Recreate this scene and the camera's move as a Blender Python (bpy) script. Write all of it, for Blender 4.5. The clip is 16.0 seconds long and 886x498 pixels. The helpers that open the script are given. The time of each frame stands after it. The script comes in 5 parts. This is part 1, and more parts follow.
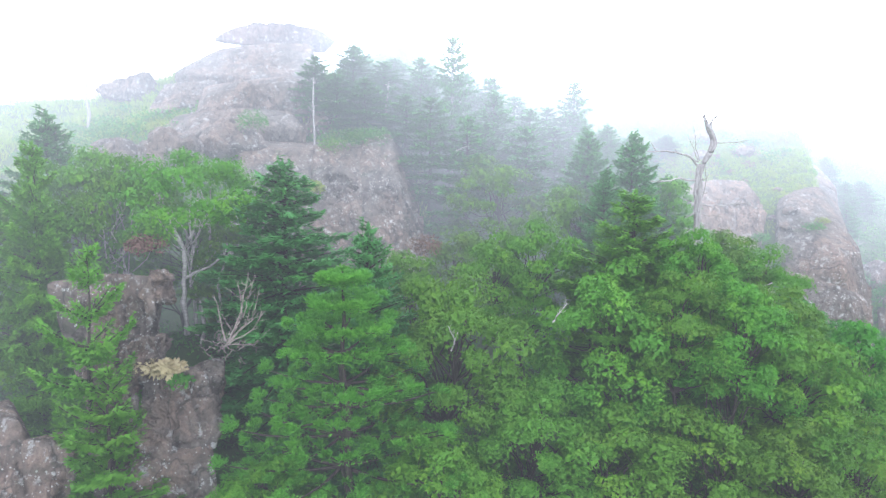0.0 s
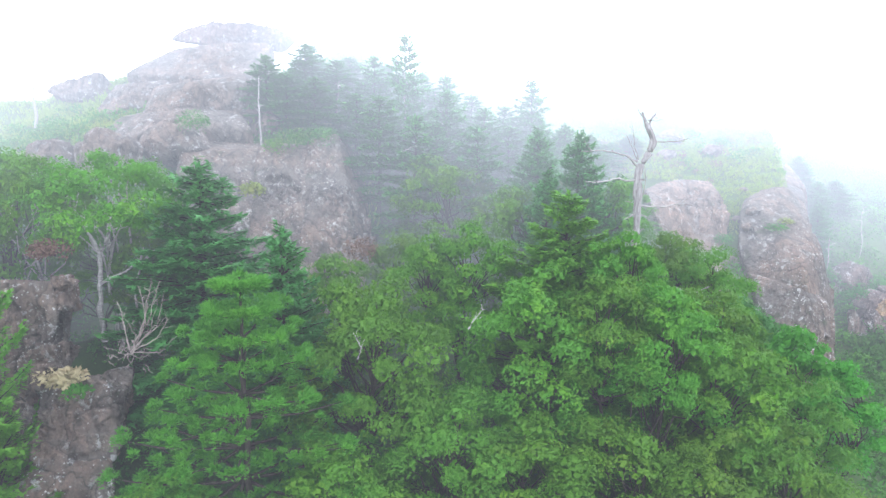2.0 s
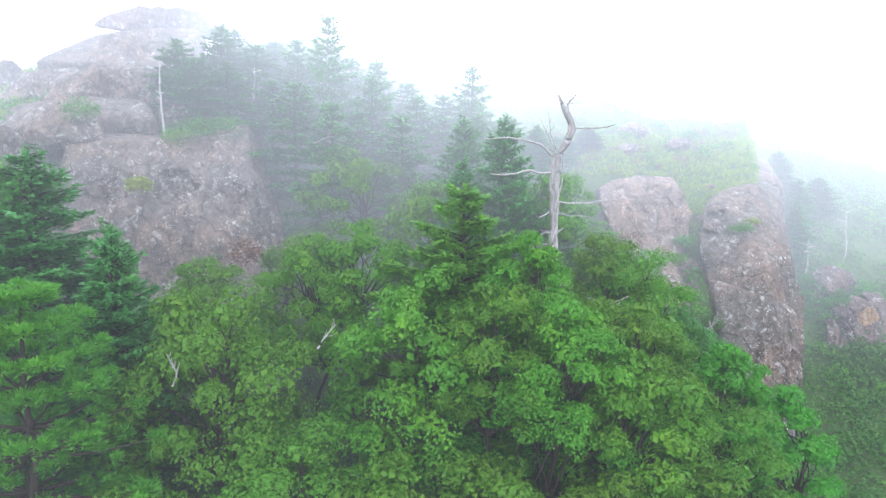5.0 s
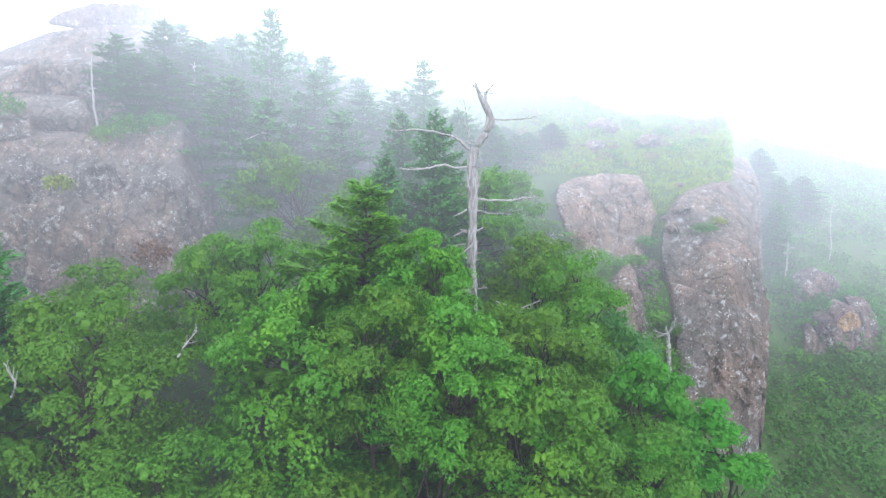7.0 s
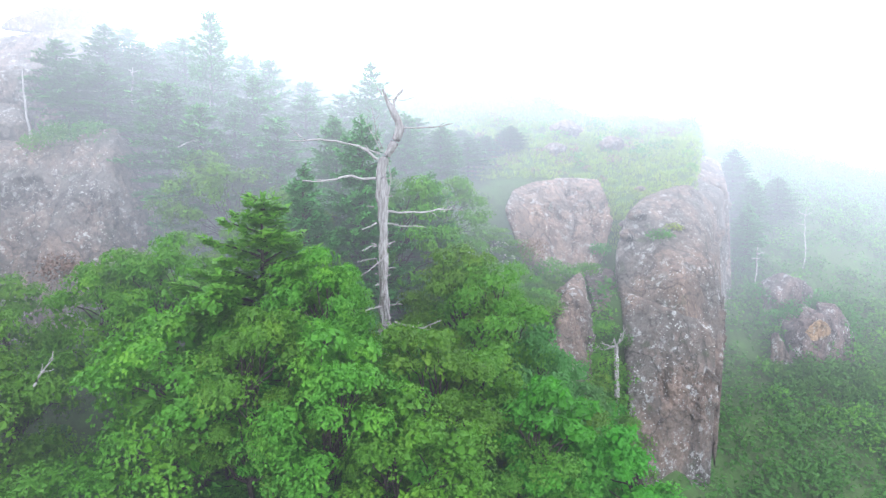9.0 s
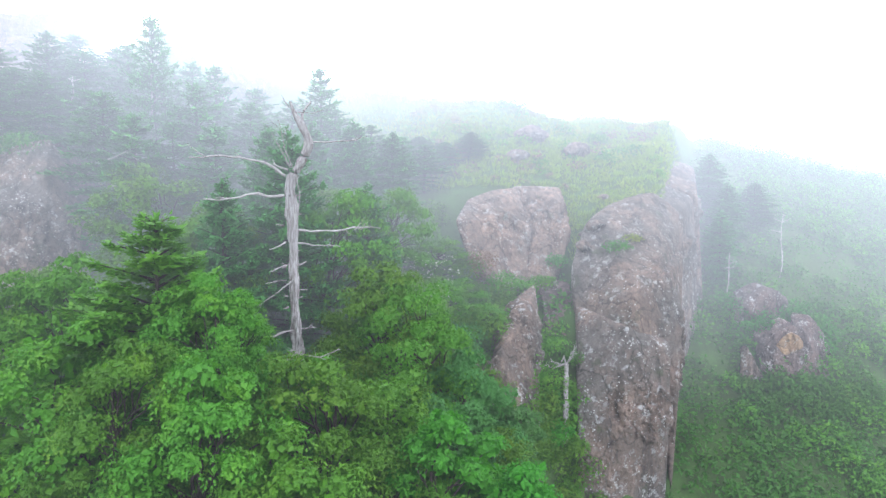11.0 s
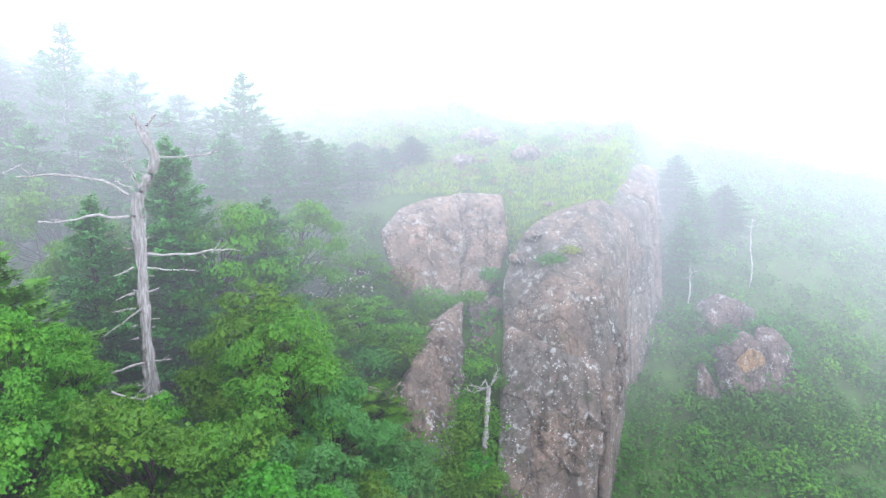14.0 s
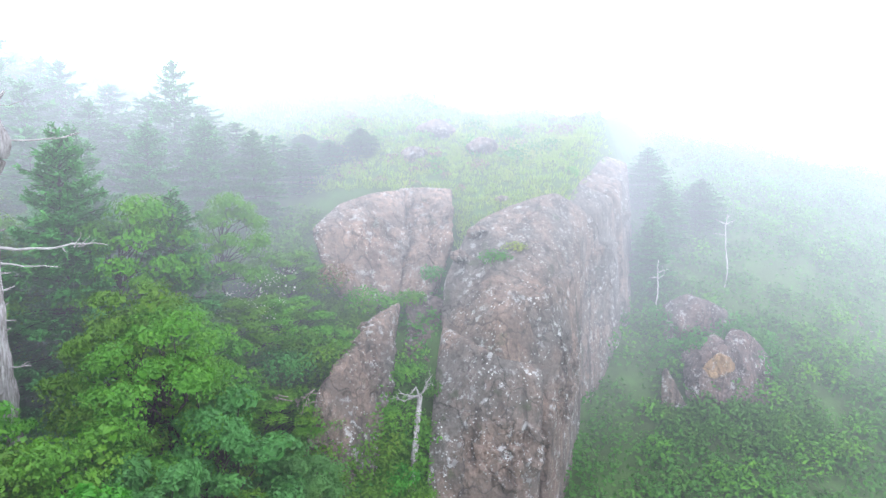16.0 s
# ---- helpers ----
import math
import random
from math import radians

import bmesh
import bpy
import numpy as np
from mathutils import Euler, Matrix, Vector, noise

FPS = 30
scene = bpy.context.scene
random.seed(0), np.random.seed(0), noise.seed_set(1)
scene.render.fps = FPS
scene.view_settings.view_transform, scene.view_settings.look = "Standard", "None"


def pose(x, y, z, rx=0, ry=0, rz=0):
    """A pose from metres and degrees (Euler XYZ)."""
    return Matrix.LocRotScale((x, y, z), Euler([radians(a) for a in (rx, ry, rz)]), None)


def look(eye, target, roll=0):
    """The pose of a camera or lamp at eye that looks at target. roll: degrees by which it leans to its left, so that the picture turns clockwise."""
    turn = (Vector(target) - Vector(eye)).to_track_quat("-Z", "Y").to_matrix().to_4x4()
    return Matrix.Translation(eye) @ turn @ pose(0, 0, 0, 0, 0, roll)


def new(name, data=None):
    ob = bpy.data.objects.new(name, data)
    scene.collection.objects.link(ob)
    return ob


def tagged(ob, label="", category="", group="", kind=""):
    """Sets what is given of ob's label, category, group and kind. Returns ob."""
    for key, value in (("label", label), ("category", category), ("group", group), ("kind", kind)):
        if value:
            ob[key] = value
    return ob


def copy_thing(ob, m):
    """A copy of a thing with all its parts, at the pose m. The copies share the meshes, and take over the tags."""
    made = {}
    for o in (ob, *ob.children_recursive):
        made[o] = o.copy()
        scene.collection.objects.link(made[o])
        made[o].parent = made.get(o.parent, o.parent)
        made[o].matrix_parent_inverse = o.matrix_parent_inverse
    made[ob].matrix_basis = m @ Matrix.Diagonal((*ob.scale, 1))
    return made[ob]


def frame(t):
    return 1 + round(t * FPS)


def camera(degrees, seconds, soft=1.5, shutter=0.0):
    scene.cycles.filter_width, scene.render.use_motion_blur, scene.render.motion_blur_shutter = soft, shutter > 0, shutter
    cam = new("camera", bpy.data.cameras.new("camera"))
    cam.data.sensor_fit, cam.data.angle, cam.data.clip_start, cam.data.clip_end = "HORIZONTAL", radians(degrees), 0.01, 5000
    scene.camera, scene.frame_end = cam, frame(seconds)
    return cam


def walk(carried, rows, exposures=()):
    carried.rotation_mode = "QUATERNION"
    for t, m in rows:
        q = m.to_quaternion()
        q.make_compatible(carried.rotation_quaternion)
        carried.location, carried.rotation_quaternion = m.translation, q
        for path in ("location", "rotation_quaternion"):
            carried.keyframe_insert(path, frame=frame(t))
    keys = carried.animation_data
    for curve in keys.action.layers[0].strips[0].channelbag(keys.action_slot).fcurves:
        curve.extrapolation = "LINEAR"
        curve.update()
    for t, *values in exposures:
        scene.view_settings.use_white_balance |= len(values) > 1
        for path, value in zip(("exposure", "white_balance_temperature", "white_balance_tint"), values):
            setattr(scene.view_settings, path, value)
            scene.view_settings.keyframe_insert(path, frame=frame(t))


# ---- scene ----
cam = camera(69.8, 16.0, soft=1.5)
PATH = [
    (0, (-12.441, -21.702, 3.911), (-12.17, -19.734, 3.68), 1.0),
    (0.5, (-11.849, -21.612, 3.902), (-11.577, -19.644, 3.671), 1.0),
    (1, (-11.116, -21.573, 3.925), (-10.852, -19.605, 3.694), 1.0),
    (1.5, (-10.478, -21.494, 3.999), (-10.215, -19.525, 3.765), 0.9),
    (2, (-9.837, -21.365, 3.958), (-9.577, -19.395, 3.729), 0.8),
    (2.5, (-9.095, -21.109, 3.948), (-8.844, -19.138, 3.721), 0.8),
    (3, (-8.409, -20.742, 3.926), (-8.164, -18.77, 3.699), 0.9),
    (3.5, (-7.7, -20.304, 3.904), (-7.461, -18.331, 3.675), 0.9),
    (4, (-7.093, -19.759, 3.87), (-6.854, -17.787, 3.642), 0.9),
    (6.5, (-3.317, -18.155, 3.535), (-3.129, -16.176, 3.316), 0.6),
    (7, (-2.543, -17.974, 3.533), (-2.368, -15.993, 3.317), 0.6),
    (7.5, (-1.823, -17.819, 3.516), (-1.657, -15.837, 3.303), 0.5),
    (8, (-1.124, -17.609, 3.684), (-0.965, -15.628, 3.462), 0.4),
    (8.5, (-0.435, -17.44, 3.791), (-0.284, -15.458, 3.567), 0.3),
    (9, (0.292, -17.278, 3.917), (0.432, -15.296, 3.694), 0.2),
    (11.5, (3.477, -16.272, 4.493), (3.572, -14.287, 4.263), -0.1),
    (12, (4.108, -16.138, 4.626), (4.189, -14.154, 4.39), -0.1),
    (12.5, (4.657, -15.926, 4.729), (4.733, -13.942, 4.491), -0.2),
    (13, (5.279, -15.626, 4.819), (5.345, -13.641, 4.579), -0.3),
    (13.5, (5.915, -15.249, 4.884), (5.974, -13.264, 4.641), -0.4),
    (14, (6.67, -14.939, 4.807), (6.71, -12.953, 4.57), -0.7),
    (14.5, (7.303, -14.48, 4.676), (7.336, -12.494, 4.445), -0.9),
    (15, (7.984, -14.017, 4.591), (8.006, -12.031, 4.36), -0.8),
    (15.5, (8.684, -13.635, 4.422), (8.696, -11.648, 4.197), -1.0),
    (16, (9.352, -13.341, 4.338), (9.355, -11.354, 4.113), -1.0),
]
walk(cam, [(t, look(e, g, r)) for t, e, g, r in PATH], [(0, -0.02), (4, 0.0), (6.5, -0.12), (8, 0.02), (9, 0.02), (11.5, -0.22), (12.5, -0.21), (13.2, -0.08), (14.5, 0.04), (16, 0.03)])


# ---- fog, sky and light ----
def node(nt, kind, **inputs):
    n = nt.nodes.new(kind)
    for k, v in inputs.items():
        n.inputs[k.replace("_", " ")].default_value = v
    return n


def mathn(nt, op, a, b=None, c=None, clamp=False):
    n = nt.nodes.new("ShaderNodeMath")
    n.operation, n.use_clamp = op, clamp
    for i, v in enumerate((a, b, c)):
        if v is None:
            continue
        if isinstance(v, (int, float)):
            n.inputs[i].default_value = v
        else:
            nt.links.new(v, n.inputs[i])
    return n.outputs[0]


def ramp(nt, v, a, b, lo=0.0, hi=1.0, smooth=True):
    n = nt.nodes.new("ShaderNodeMapRange")
    n.interpolation_type = "SMOOTHSTEP" if smooth else "LINEAR"
    for i, w in enumerate((a, b, lo, hi)):
        n.inputs[i + 1].default_value = w
    nt.links.new(v, n.inputs[0])
    return n.outputs[0]


# brightness the fog gives off, in place of daylight scattered in it
FOG_GLOW = (2.8, 3.1, 3.75)
world = bpy.data.worlds.new("cloud")
scene.world = world
world.use_nodes = True
wt = world.node_tree
wt.nodes.clear()
w_out = wt.nodes.new("ShaderNodeOutputWorld")
sky = wt.nodes.new("ShaderNodeTexSky")
sky.sky_type, sky.sun_disc = "NISHITA", False
sky.sun_elevation, sky.sun_rotation = radians(55), radians(200)
w_bg = node(wt, "ShaderNodeBackground", Strength=0.12)
wt.links.new(sky.outputs[0], w_bg.inputs[0])
wt.links.new(w_bg.outputs[0], w_out.inputs["Surface"])
# the cloud that the hill stands in, made to glow: thin in the hollow below, thick on the ridge and to the east
w_geo = wt.nodes.new("ShaderNodeTexCoord")
w_sep = wt.nodes.new("ShaderNodeSeparateXYZ")
wt.links.new(w_geo.outputs["Object"], w_sep.inputs[0])
fx, fy, fz = w_sep.outputs
deep = mathn(wt, "ADD", fy, mathn(wt, "ADD", mathn(wt, "MULTIPLY", fz, 0.9), mathn(wt, "MULTIPLY", fx, -0.18)))
west = mathn(wt, "MULTIPLY", ramp(wt, fx, -15.0, -2.0, 0.48, 1.0, True), ramp(wt, fx, 13.0, 22.0, 1.0, 0.55, True))
d1 = mathn(wt, "MULTIPLY", mathn(wt, "ADD", ramp(wt, deep, -1.0, 10.0, 0.0, 0.0105, False), ramp(wt, deep, 10.0, 32.0, 0.0, 0.007, False)), west)
d4 = mathn(wt, "MULTIPLY", ramp(wt, deep, 19.0, 34.0, 0.0, 0.014, True), ramp(wt, fx, -18.0, -6.0, 0.1, 1.0, True))
d2 = ramp(wt, fz, 13.5, 28.0, 0.0, 0.1, True)
east = mathn(wt, "ADD", mathn(wt, "ADD", fx, mathn(wt, "MULTIPLY", fz, 0.9)), mathn(wt, "MULTIPLY", fy, 0.5))
d3 = ramp(wt, east, 7.0, 34.0, 0.0, 0.0034, True)
wisp = wt.nodes.new("ShaderNodeVectorMath")
wisp.operation = "DISTANCE"
wt.links.new(w_geo.outputs["Object"], wisp.inputs[0])
wisp.inputs[1].default_value = (-3.0, 11.0, 9.0)
d5 = ramp(wt, wisp.outputs["Value"], 13.0, 1.0, 0.0, 0.0085, True)
back = ramp(wt, mathn(wt, "ADD", fy, mathn(wt, "MULTIPLY", fz, 0.5)), 16.0, 24.5, 0.0, 0.045, True)
d6 = mathn(wt, "MULTIPLY", back, mathn(wt, "MULTIPLY", ramp(wt, fx, -8.0, 4.0, 0.0, 1.0, True), ramp(wt, fx, 7.0, 19.0, 1.0, 0.05, True)))
brow = mathn(wt, "MULTIPLY", ramp(wt, fz, 6.0, 12.5, 0.0, 0.022, True), ramp(wt, fy, 6.0, 13.0, 0.0, 1.0, True))
d7 = mathn(wt, "MULTIPLY", mathn(wt, "MULTIPLY", brow, ramp(wt, fx, -16.5, -10.5, 0.08, 1.0, True)), ramp(wt, fx, -1.0, 6.0, 1.0, 0.15, True))
d8 = mathn(wt, "MULTIPLY", ramp(wt, fx, -15.0, -25.0, 0.0, 0.003, True), ramp(wt, fz, -5.0, 2.0, 0.2, 1.0, True))
d9 = ramp(wt, east, 20.0, 34.0, 0.0, 0.0028, True)
dens = mathn(wt, "ADD", mathn(wt, "ADD", mathn(wt, "ADD", mathn(wt, "ADD", d7, d8), mathn(wt, "ADD", d9, d1)), mathn(wt, "ADD", d4, d2)), mathn(wt, "ADD", mathn(wt, "ADD", d3, mathn(wt, "ADD", d5, d6)), ramp(wt, fx, -10.0, 4.0, 0.0009, 0.0005, False)))
v_abs = node(wt, "ShaderNodeVolumeAbsorption", Color=(0, 0, 0, 1))
# emission added to the fog; it paints the haze and lights the hill
v_emi = node(wt, "ShaderNodeEmission", Color=(*FOG_GLOW, 1))
v_add = wt.nodes.new("ShaderNodeAddShader")
wt.links.new(dens, v_abs.inputs["Density"])
wt.links.new(dens, v_emi.inputs["Strength"])
wt.links.new(v_abs.outputs[0], v_add.inputs[0])
wt.links.new(v_emi.outputs[0], v_add.inputs[1])
wt.links.new(v_add.outputs[0], w_out.inputs["Volume"])


# ---- the shape of the hill ----
def smooth(v, a, b):
    t = np.clip((v - a) / (b - a), 0, 1)
    return t * t * (3 - 2 * t)


def height(x, y):
    """The hill's surface: a wooded slope up to a ridge, a knoll in the west and a lower gully in the east."""
    x, y = np.asarray(x, float), np.asarray(y, float)
    left = np.interp(y, [-300, -40, -10, -5, 0, 5, 10, 14, 18, 26, 60, 300], [-160, -24, -9.8, -7.4, -5.2, -2.8, 1.3, 4.7, 8.2, 8.2, -6, -120])
    left = left + 3.4 * smooth(-x, 5, 13) * smooth(y, 1, 11) + 3.5 * np.exp(-(((x + 18.5) / 3.5) ** 2) - ((y - 0.3) / 2.5) ** 2) + 0.4 * smooth(-x, 3, 20) * smooth(y, 9, 18)
    left = left - 2.2 * smooth(-x, 20, 30) * smooth(y, 3, 15) - 1.0 * smooth(x, 4, 14) * smooth(y, 14, 18)
    left = left - 2.2 * smooth(-x, 9, 14) * smooth(y, 11, 17)
    left = left + 1.5 * smooth(-x, -3, 4) * (1 - smooth(-x, 9, 13)) * smooth(y, 12, 18)
    left = left - 2.4 * np.exp(-(((x - 9.5) / 2.4) ** 2) - ((y - 3.2) / 2.6) ** 2)
    left = left - 2.4 * np.exp(-(((x - 7.6) / 2.2) ** 2) - ((y - 10.2) / 1.7) ** 2)
    left = left - 2.8 * smooth(x, 3, 9) * smooth(-y, -9, 0)
    right = np.interp(y, [-300, -40, -8, 6, 11, 15, 19, 23, 30, 60, 300], [-170, -30, -14, -7.8, -5.0, -1.6, 3, 6.2, 8, -6, -120])
    right = right - 0.16 * np.clip(x - 20, 0, 30) * smooth(y, 8, 18) - 0.04 * np.clip(x - 20, 0, 200)
    edge = 12.6 + 0.5 * (y - 7)
    k = smooth(x, edge - 1.2, edge + 0.6)
    k = np.where(y < 4, smooth(x, 9.5, 13.5), k)
    return left * (1 - k) + right * k - 0.0006 * np.clip(np.abs(x) - 45, 0, 400) ** 1.9


def ground_at(x, y):
    return float(height(x, y))


def mesh_np(name, verts, faces, mat=None, shade=False):
    """A mesh from arrays: verts (n, 3), faces (m, k)."""
    me = bpy.data.meshes.new(name)
    verts, faces = np.asarray(verts, np.float32), np.asarray(faces, np.int32)
    k = faces.shape[1]
    me.vertices.add(len(verts))
    me.vertices.foreach_set("co", verts.ravel())
    me.loops.add(faces.size)
    me.loops.foreach_set("vertex_index", faces.ravel())
    me.polygons.add(len(faces))
    me.polygons.foreach_set("loop_start", np.arange(0, faces.size, k, dtype=np.int32))
    me.update(calc_edges=True)
    me.polygons.foreach_set("use_smooth", np.full(len(faces), shade))
    if mat:
        me.materials.append(mat)
    return me


def unit(v):
    return v / np.maximum(np.linalg.norm(v, axis=-1, keepdims=True), 1e-9)


def tubes(paths, sides=7):
    """Tapered, slightly knobbly tubes along polylines: paths is a list of (points, radii). Returns verts, faces."""
    vs, fs, base = [], [], 0
    ang = np.arange(sides) * 2 * np.pi / sides
    for pts, rad in paths:
        pts, rad = np.asarray(pts, float), np.asarray(rad, float)
        n = len(pts)
        tan = unit(np.gradient(pts, axis=0))
        ref = np.where(np.abs(tan[:, 2:3]) > 0.9, np.array([[1.0, 0, 0]]), np.array([[0, 0, 1.0]]))
        a = unit(np.cross(tan, ref))
        b = np.cross(tan, a)
        ring = pts[:, None] + rad[:, None, None] * (np.cos(ang)[None, :, None] * a[:, None] + np.sin(ang)[None, :, None] * b[:, None])
        vs.append(ring.reshape(-1, 3))
        i = np.arange(n - 1)[:, None] * sides + np.arange(sides)[None]
        j = np.arange(n - 1)[:, None] * sides + (np.arange(sides)[None] + 1) % sides
        f = np.stack([i, j, j + sides, i + sides], -1).reshape(-1, 4) + base
        fs.append(f)
        base += n * sides
    return np.concatenate(vs), np.concatenate(fs)


def bend(a, b, n, rng, wob, sag=0.0):
    """A crooked line from a to b."""
    a, b = np.asarray(a, float), np.asarray(b, float)
    t = np.linspace(0, 1, n)[:, None]
    p = a + (b - a) * t
    off = np.cumsum(rng.normal(0, 1, (n, 3)), 0)
    off = off - off[-1] * t - off[0] * (1 - t)
    p = p + off * wob * np.linalg.norm(b - a) / n
    p[:, 2] += sag * np.sin(np.pi * t[:, 0])
    return p


def blades(pos, along, normal, length, width, fold=0.12):
    """Folded four-cornered leaves. All arguments are arrays over the leaves."""
    along = unit(along)
    side = unit(np.cross(along, normal))
    nor = np.cross(side, along)
    L, W = length[:, None], width[:, None]
    mid = pos + along * L * 0.42
    lift = nor * W * fold
    v = np.stack([pos, mid + side * W / 2 + lift, pos + along * L - nor * L * 0.08, mid - side * W / 2 + lift], 1)
    f = np.arange(len(pos) * 4).reshape(-1, 4)
    return v.reshape(-1, 3), f


def needles(pos, along, normal, length, width):
    """Thin three-cornered needle tufts."""
    along = unit(along)
    side = unit(np.cross(along, normal)) * width[:, None] / 2
    v = np.stack([pos - side, pos + side, pos + along * length[:, None]], 1)
    return v.reshape(-1, 3), np.arange(len(pos) * 3).reshape(-1, 3)


# ---- materials ----
def material(name):
    m = bpy.data.materials.new(name)
    m.use_nodes = True
    nt = m.node_tree
    nt.nodes.clear()
    return m, nt, nt.nodes.new("ShaderNodeOutputMaterial")


def noise_tex(nt, co, scale, detail=4.0, rough=0.6):
    n = node(nt, "ShaderNodeTexNoise", Scale=scale, Detail=detail, Roughness=rough)
    nt.links.new(co, n.inputs["Vector"])
    return n.outputs[0]


def mix(nt, fac, a, b):
    n = nt.nodes.new("ShaderNodeMix")
    n.data_type = "RGBA"
    for v, i in ((fac, 0), (a, 6), (b, 7)):
        if isinstance(v, (int, float)):
            n.inputs[i].default_value = v
        elif isinstance(v, tuple):
            n.inputs[i].default_value = (*v, 1)
        else:
            nt.links.new(v, n.inputs[i])
    return n.outputs[2]


def leaf_material(name, dark, light, pale, through_light=0.42, rough=0.55):
    """Green leaves: each leaf and each plant a little different, some light coming through."""
    m, nt, out = material(name)
    geo = nt.nodes.new("ShaderNodeNewGeometry")
    info = nt.nodes.new("ShaderNodeObjectInfo")
    tc = nt.nodes.new("ShaderNodeTexCoord")
    base = mix(nt, ramp(nt, geo.outputs["Random Per Island"], 0, 1, 0.25, 0.75, False), dark, light)
    spot = ramp(nt, noise_tex(nt, tc.outputs["Object"], 0.9, 2.0), 0.5, 0.72, 0, 0.6)
    base = mix(nt, spot, base, pale)
    hue = nt.nodes.new("ShaderNodeHueSaturation")
    hue.inputs["Saturation"].default_value = 1.0
    nt.links.new(ramp(nt, info.outputs["Random"], 0, 1, 0.485, 0.515, False), hue.inputs["Hue"])
    nt.links.new(ramp(nt, info.outputs["Random"], 0, 1, 0.82, 1.2, False), hue.inputs["Value"])
    nt.links.new(base, hue.inputs["Color"])
    p = node(nt, "ShaderNodeBsdfPrincipled", Roughness=rough)
    p.inputs["Specular IOR Level"].default_value = 0.3
    nt.links.new(hue.outputs[0], p.inputs["Base Color"])
    tr = nt.nodes.new("ShaderNodeBsdfTranslucent")
    nt.links.new(mix(nt, 0.5, hue.outputs[0], light), tr.inputs[0])
    ms = nt.nodes.new("ShaderNodeMixShader")
    ms.inputs[0].default_value = through_light
    nt.links.new(p.outputs[0], ms.inputs[1])
    nt.links.new(tr.outputs[0], ms.inputs[2])
    nt.links.new(ms.outputs[0], out.inputs[0])
    return m


def rock_material(name, warm, grey, stain):
    """Weathered pinkish-grey mountain rock: mottled, cracked, with pale lichen spots, dark runs and a little moss."""
    m, nt, out = material(name)
    tc = nt.nodes.new("ShaderNodeTexCoord")
    co = tc.outputs["Object"]
    big = noise_tex(nt, co, 0.35, 5, 0.6)
    c = mix(nt, ramp(nt, big, 0.42, 0.58), warm, grey)
    fine = noise_tex(nt, co, 7.0, 8, 0.72)
    c = mix(nt, ramp(nt, fine, 0.38, 0.66, 0, 0.45), c, tuple(v * 0.5 for v in grey))
    pit = noise_tex(nt, co, 15.0, 5, 0.8)
    c = mix(nt, ramp(nt, pit, 0.52, 0.7, 0, 0.6), c, (0.05, 0.043, 0.04))
    c = mix(nt, ramp(nt, pit, 0.46, 0.3, 0, 0.4), c, (0.34, 0.31, 0.29))
    # darker weathered areas
    dark = noise_tex(nt, co, 0.55, 6, 0.68)
    c = mix(nt, ramp(nt, dark, 0.5, 0.62, 0, 0.6), c, tuple(v * 0.42 for v in grey))
    # dark runs down the faces
    st = nt.nodes.new("ShaderNodeMapping")
    st.inputs["Scale"].default_value = (1.3, 1.3, 0.16)
    nt.links.new(co, st.inputs[0])
    run = noise_tex(nt, st.outputs[0], 1.6, 5, 0.65)
    c = mix(nt, ramp(nt, run, 0.5, 0.66, 0, 0.75), c, stain)
    # lichen
    patch = noise_tex(nt, co, 0.8, 3)
    lich = noise_tex(nt, co, 3.4, 7, 0.7)
    lf = mathn(nt, "MULTIPLY", ramp(nt, lich, 0.555, 0.6), ramp(nt, patch, 0.4, 0.56))
    c = mix(nt, mathn(nt, "MULTIPLY", lf, 0.65), c, (0.58, 0.57, 0.54))
    dots = node(nt, "ShaderNodeTexVoronoi", Scale=8.0)
    nt.links.new(co, dots.inputs["Vector"])
    edge = mathn(nt, "ADD", dots.outputs["Distance"], mathn(nt, "MULTIPLY", fine, 0.5))
    df = mathn(nt, "MULTIPLY", ramp(nt, edge, 0.47, 0.41), ramp(nt, noise_tex(nt, co, 0.9, 5), 0.42, 0.58))
    c = mix(nt, mathn(nt, "MULTIPLY", df, 0.9), c, (0.7, 0.69, 0.65))
    moss = mathn(nt, "MULTIPLY", ramp(nt, noise_tex(nt, co, 1.1, 5), 0.6, 0.7), 0.55)
    c = mix(nt, moss, c, (0.075, 0.095, 0.04))
    # broken facets: cells at two sizes, bent by noise
    warp = nt.nodes.new("ShaderNodeVectorMath")
    warp.operation = "MULTIPLY_ADD"
    nz = node(nt, "ShaderNodeTexNoise", Scale=1.8, Detail=4.0)
    nt.links.new(co, nz.inputs["Vector"])
    nt.links.new(nz.outputs["Color"], warp.inputs[0])
    warp.inputs[1].default_value = (0.7, 0.7, 0.7)
    tilt = nt.nodes.new("ShaderNodeMapping")
    tilt.inputs["Scale"].default_value = (1.0, 1.0, 0.5)
    tilt.inputs["Rotation"].default_value = (0.25, 0.35, 0.3)
    nt.links.new(co, tilt.inputs[0])
    nt.links.new(tilt.outputs[0], warp.inputs[2])
    facets = []
    for k in (1.5, 4.2):
        vo = node(nt, "ShaderNodeTexVoronoi", Scale=k)
        nt.links.new(warp.outputs[0], vo.inputs["Vector"])
        grey_cell = nt.nodes.new("ShaderNodeRGBToBW")
        nt.links.new(vo.outputs["Color"], grey_cell.inputs[0])
        c = mix(nt, ramp(nt, grey_cell.outputs[0], 0.25, 0.75, 0.0, 0.32), c, tuple(v * 0.35 for v in grey))
        facets.append(vo.outputs["Distance"])
    ed = node(nt, "ShaderNodeTexVoronoi", Scale=0.6)
    ed.feature = "DISTANCE_TO_EDGE"
    nt.links.new(warp.outputs[0], ed.inputs["Vector"])
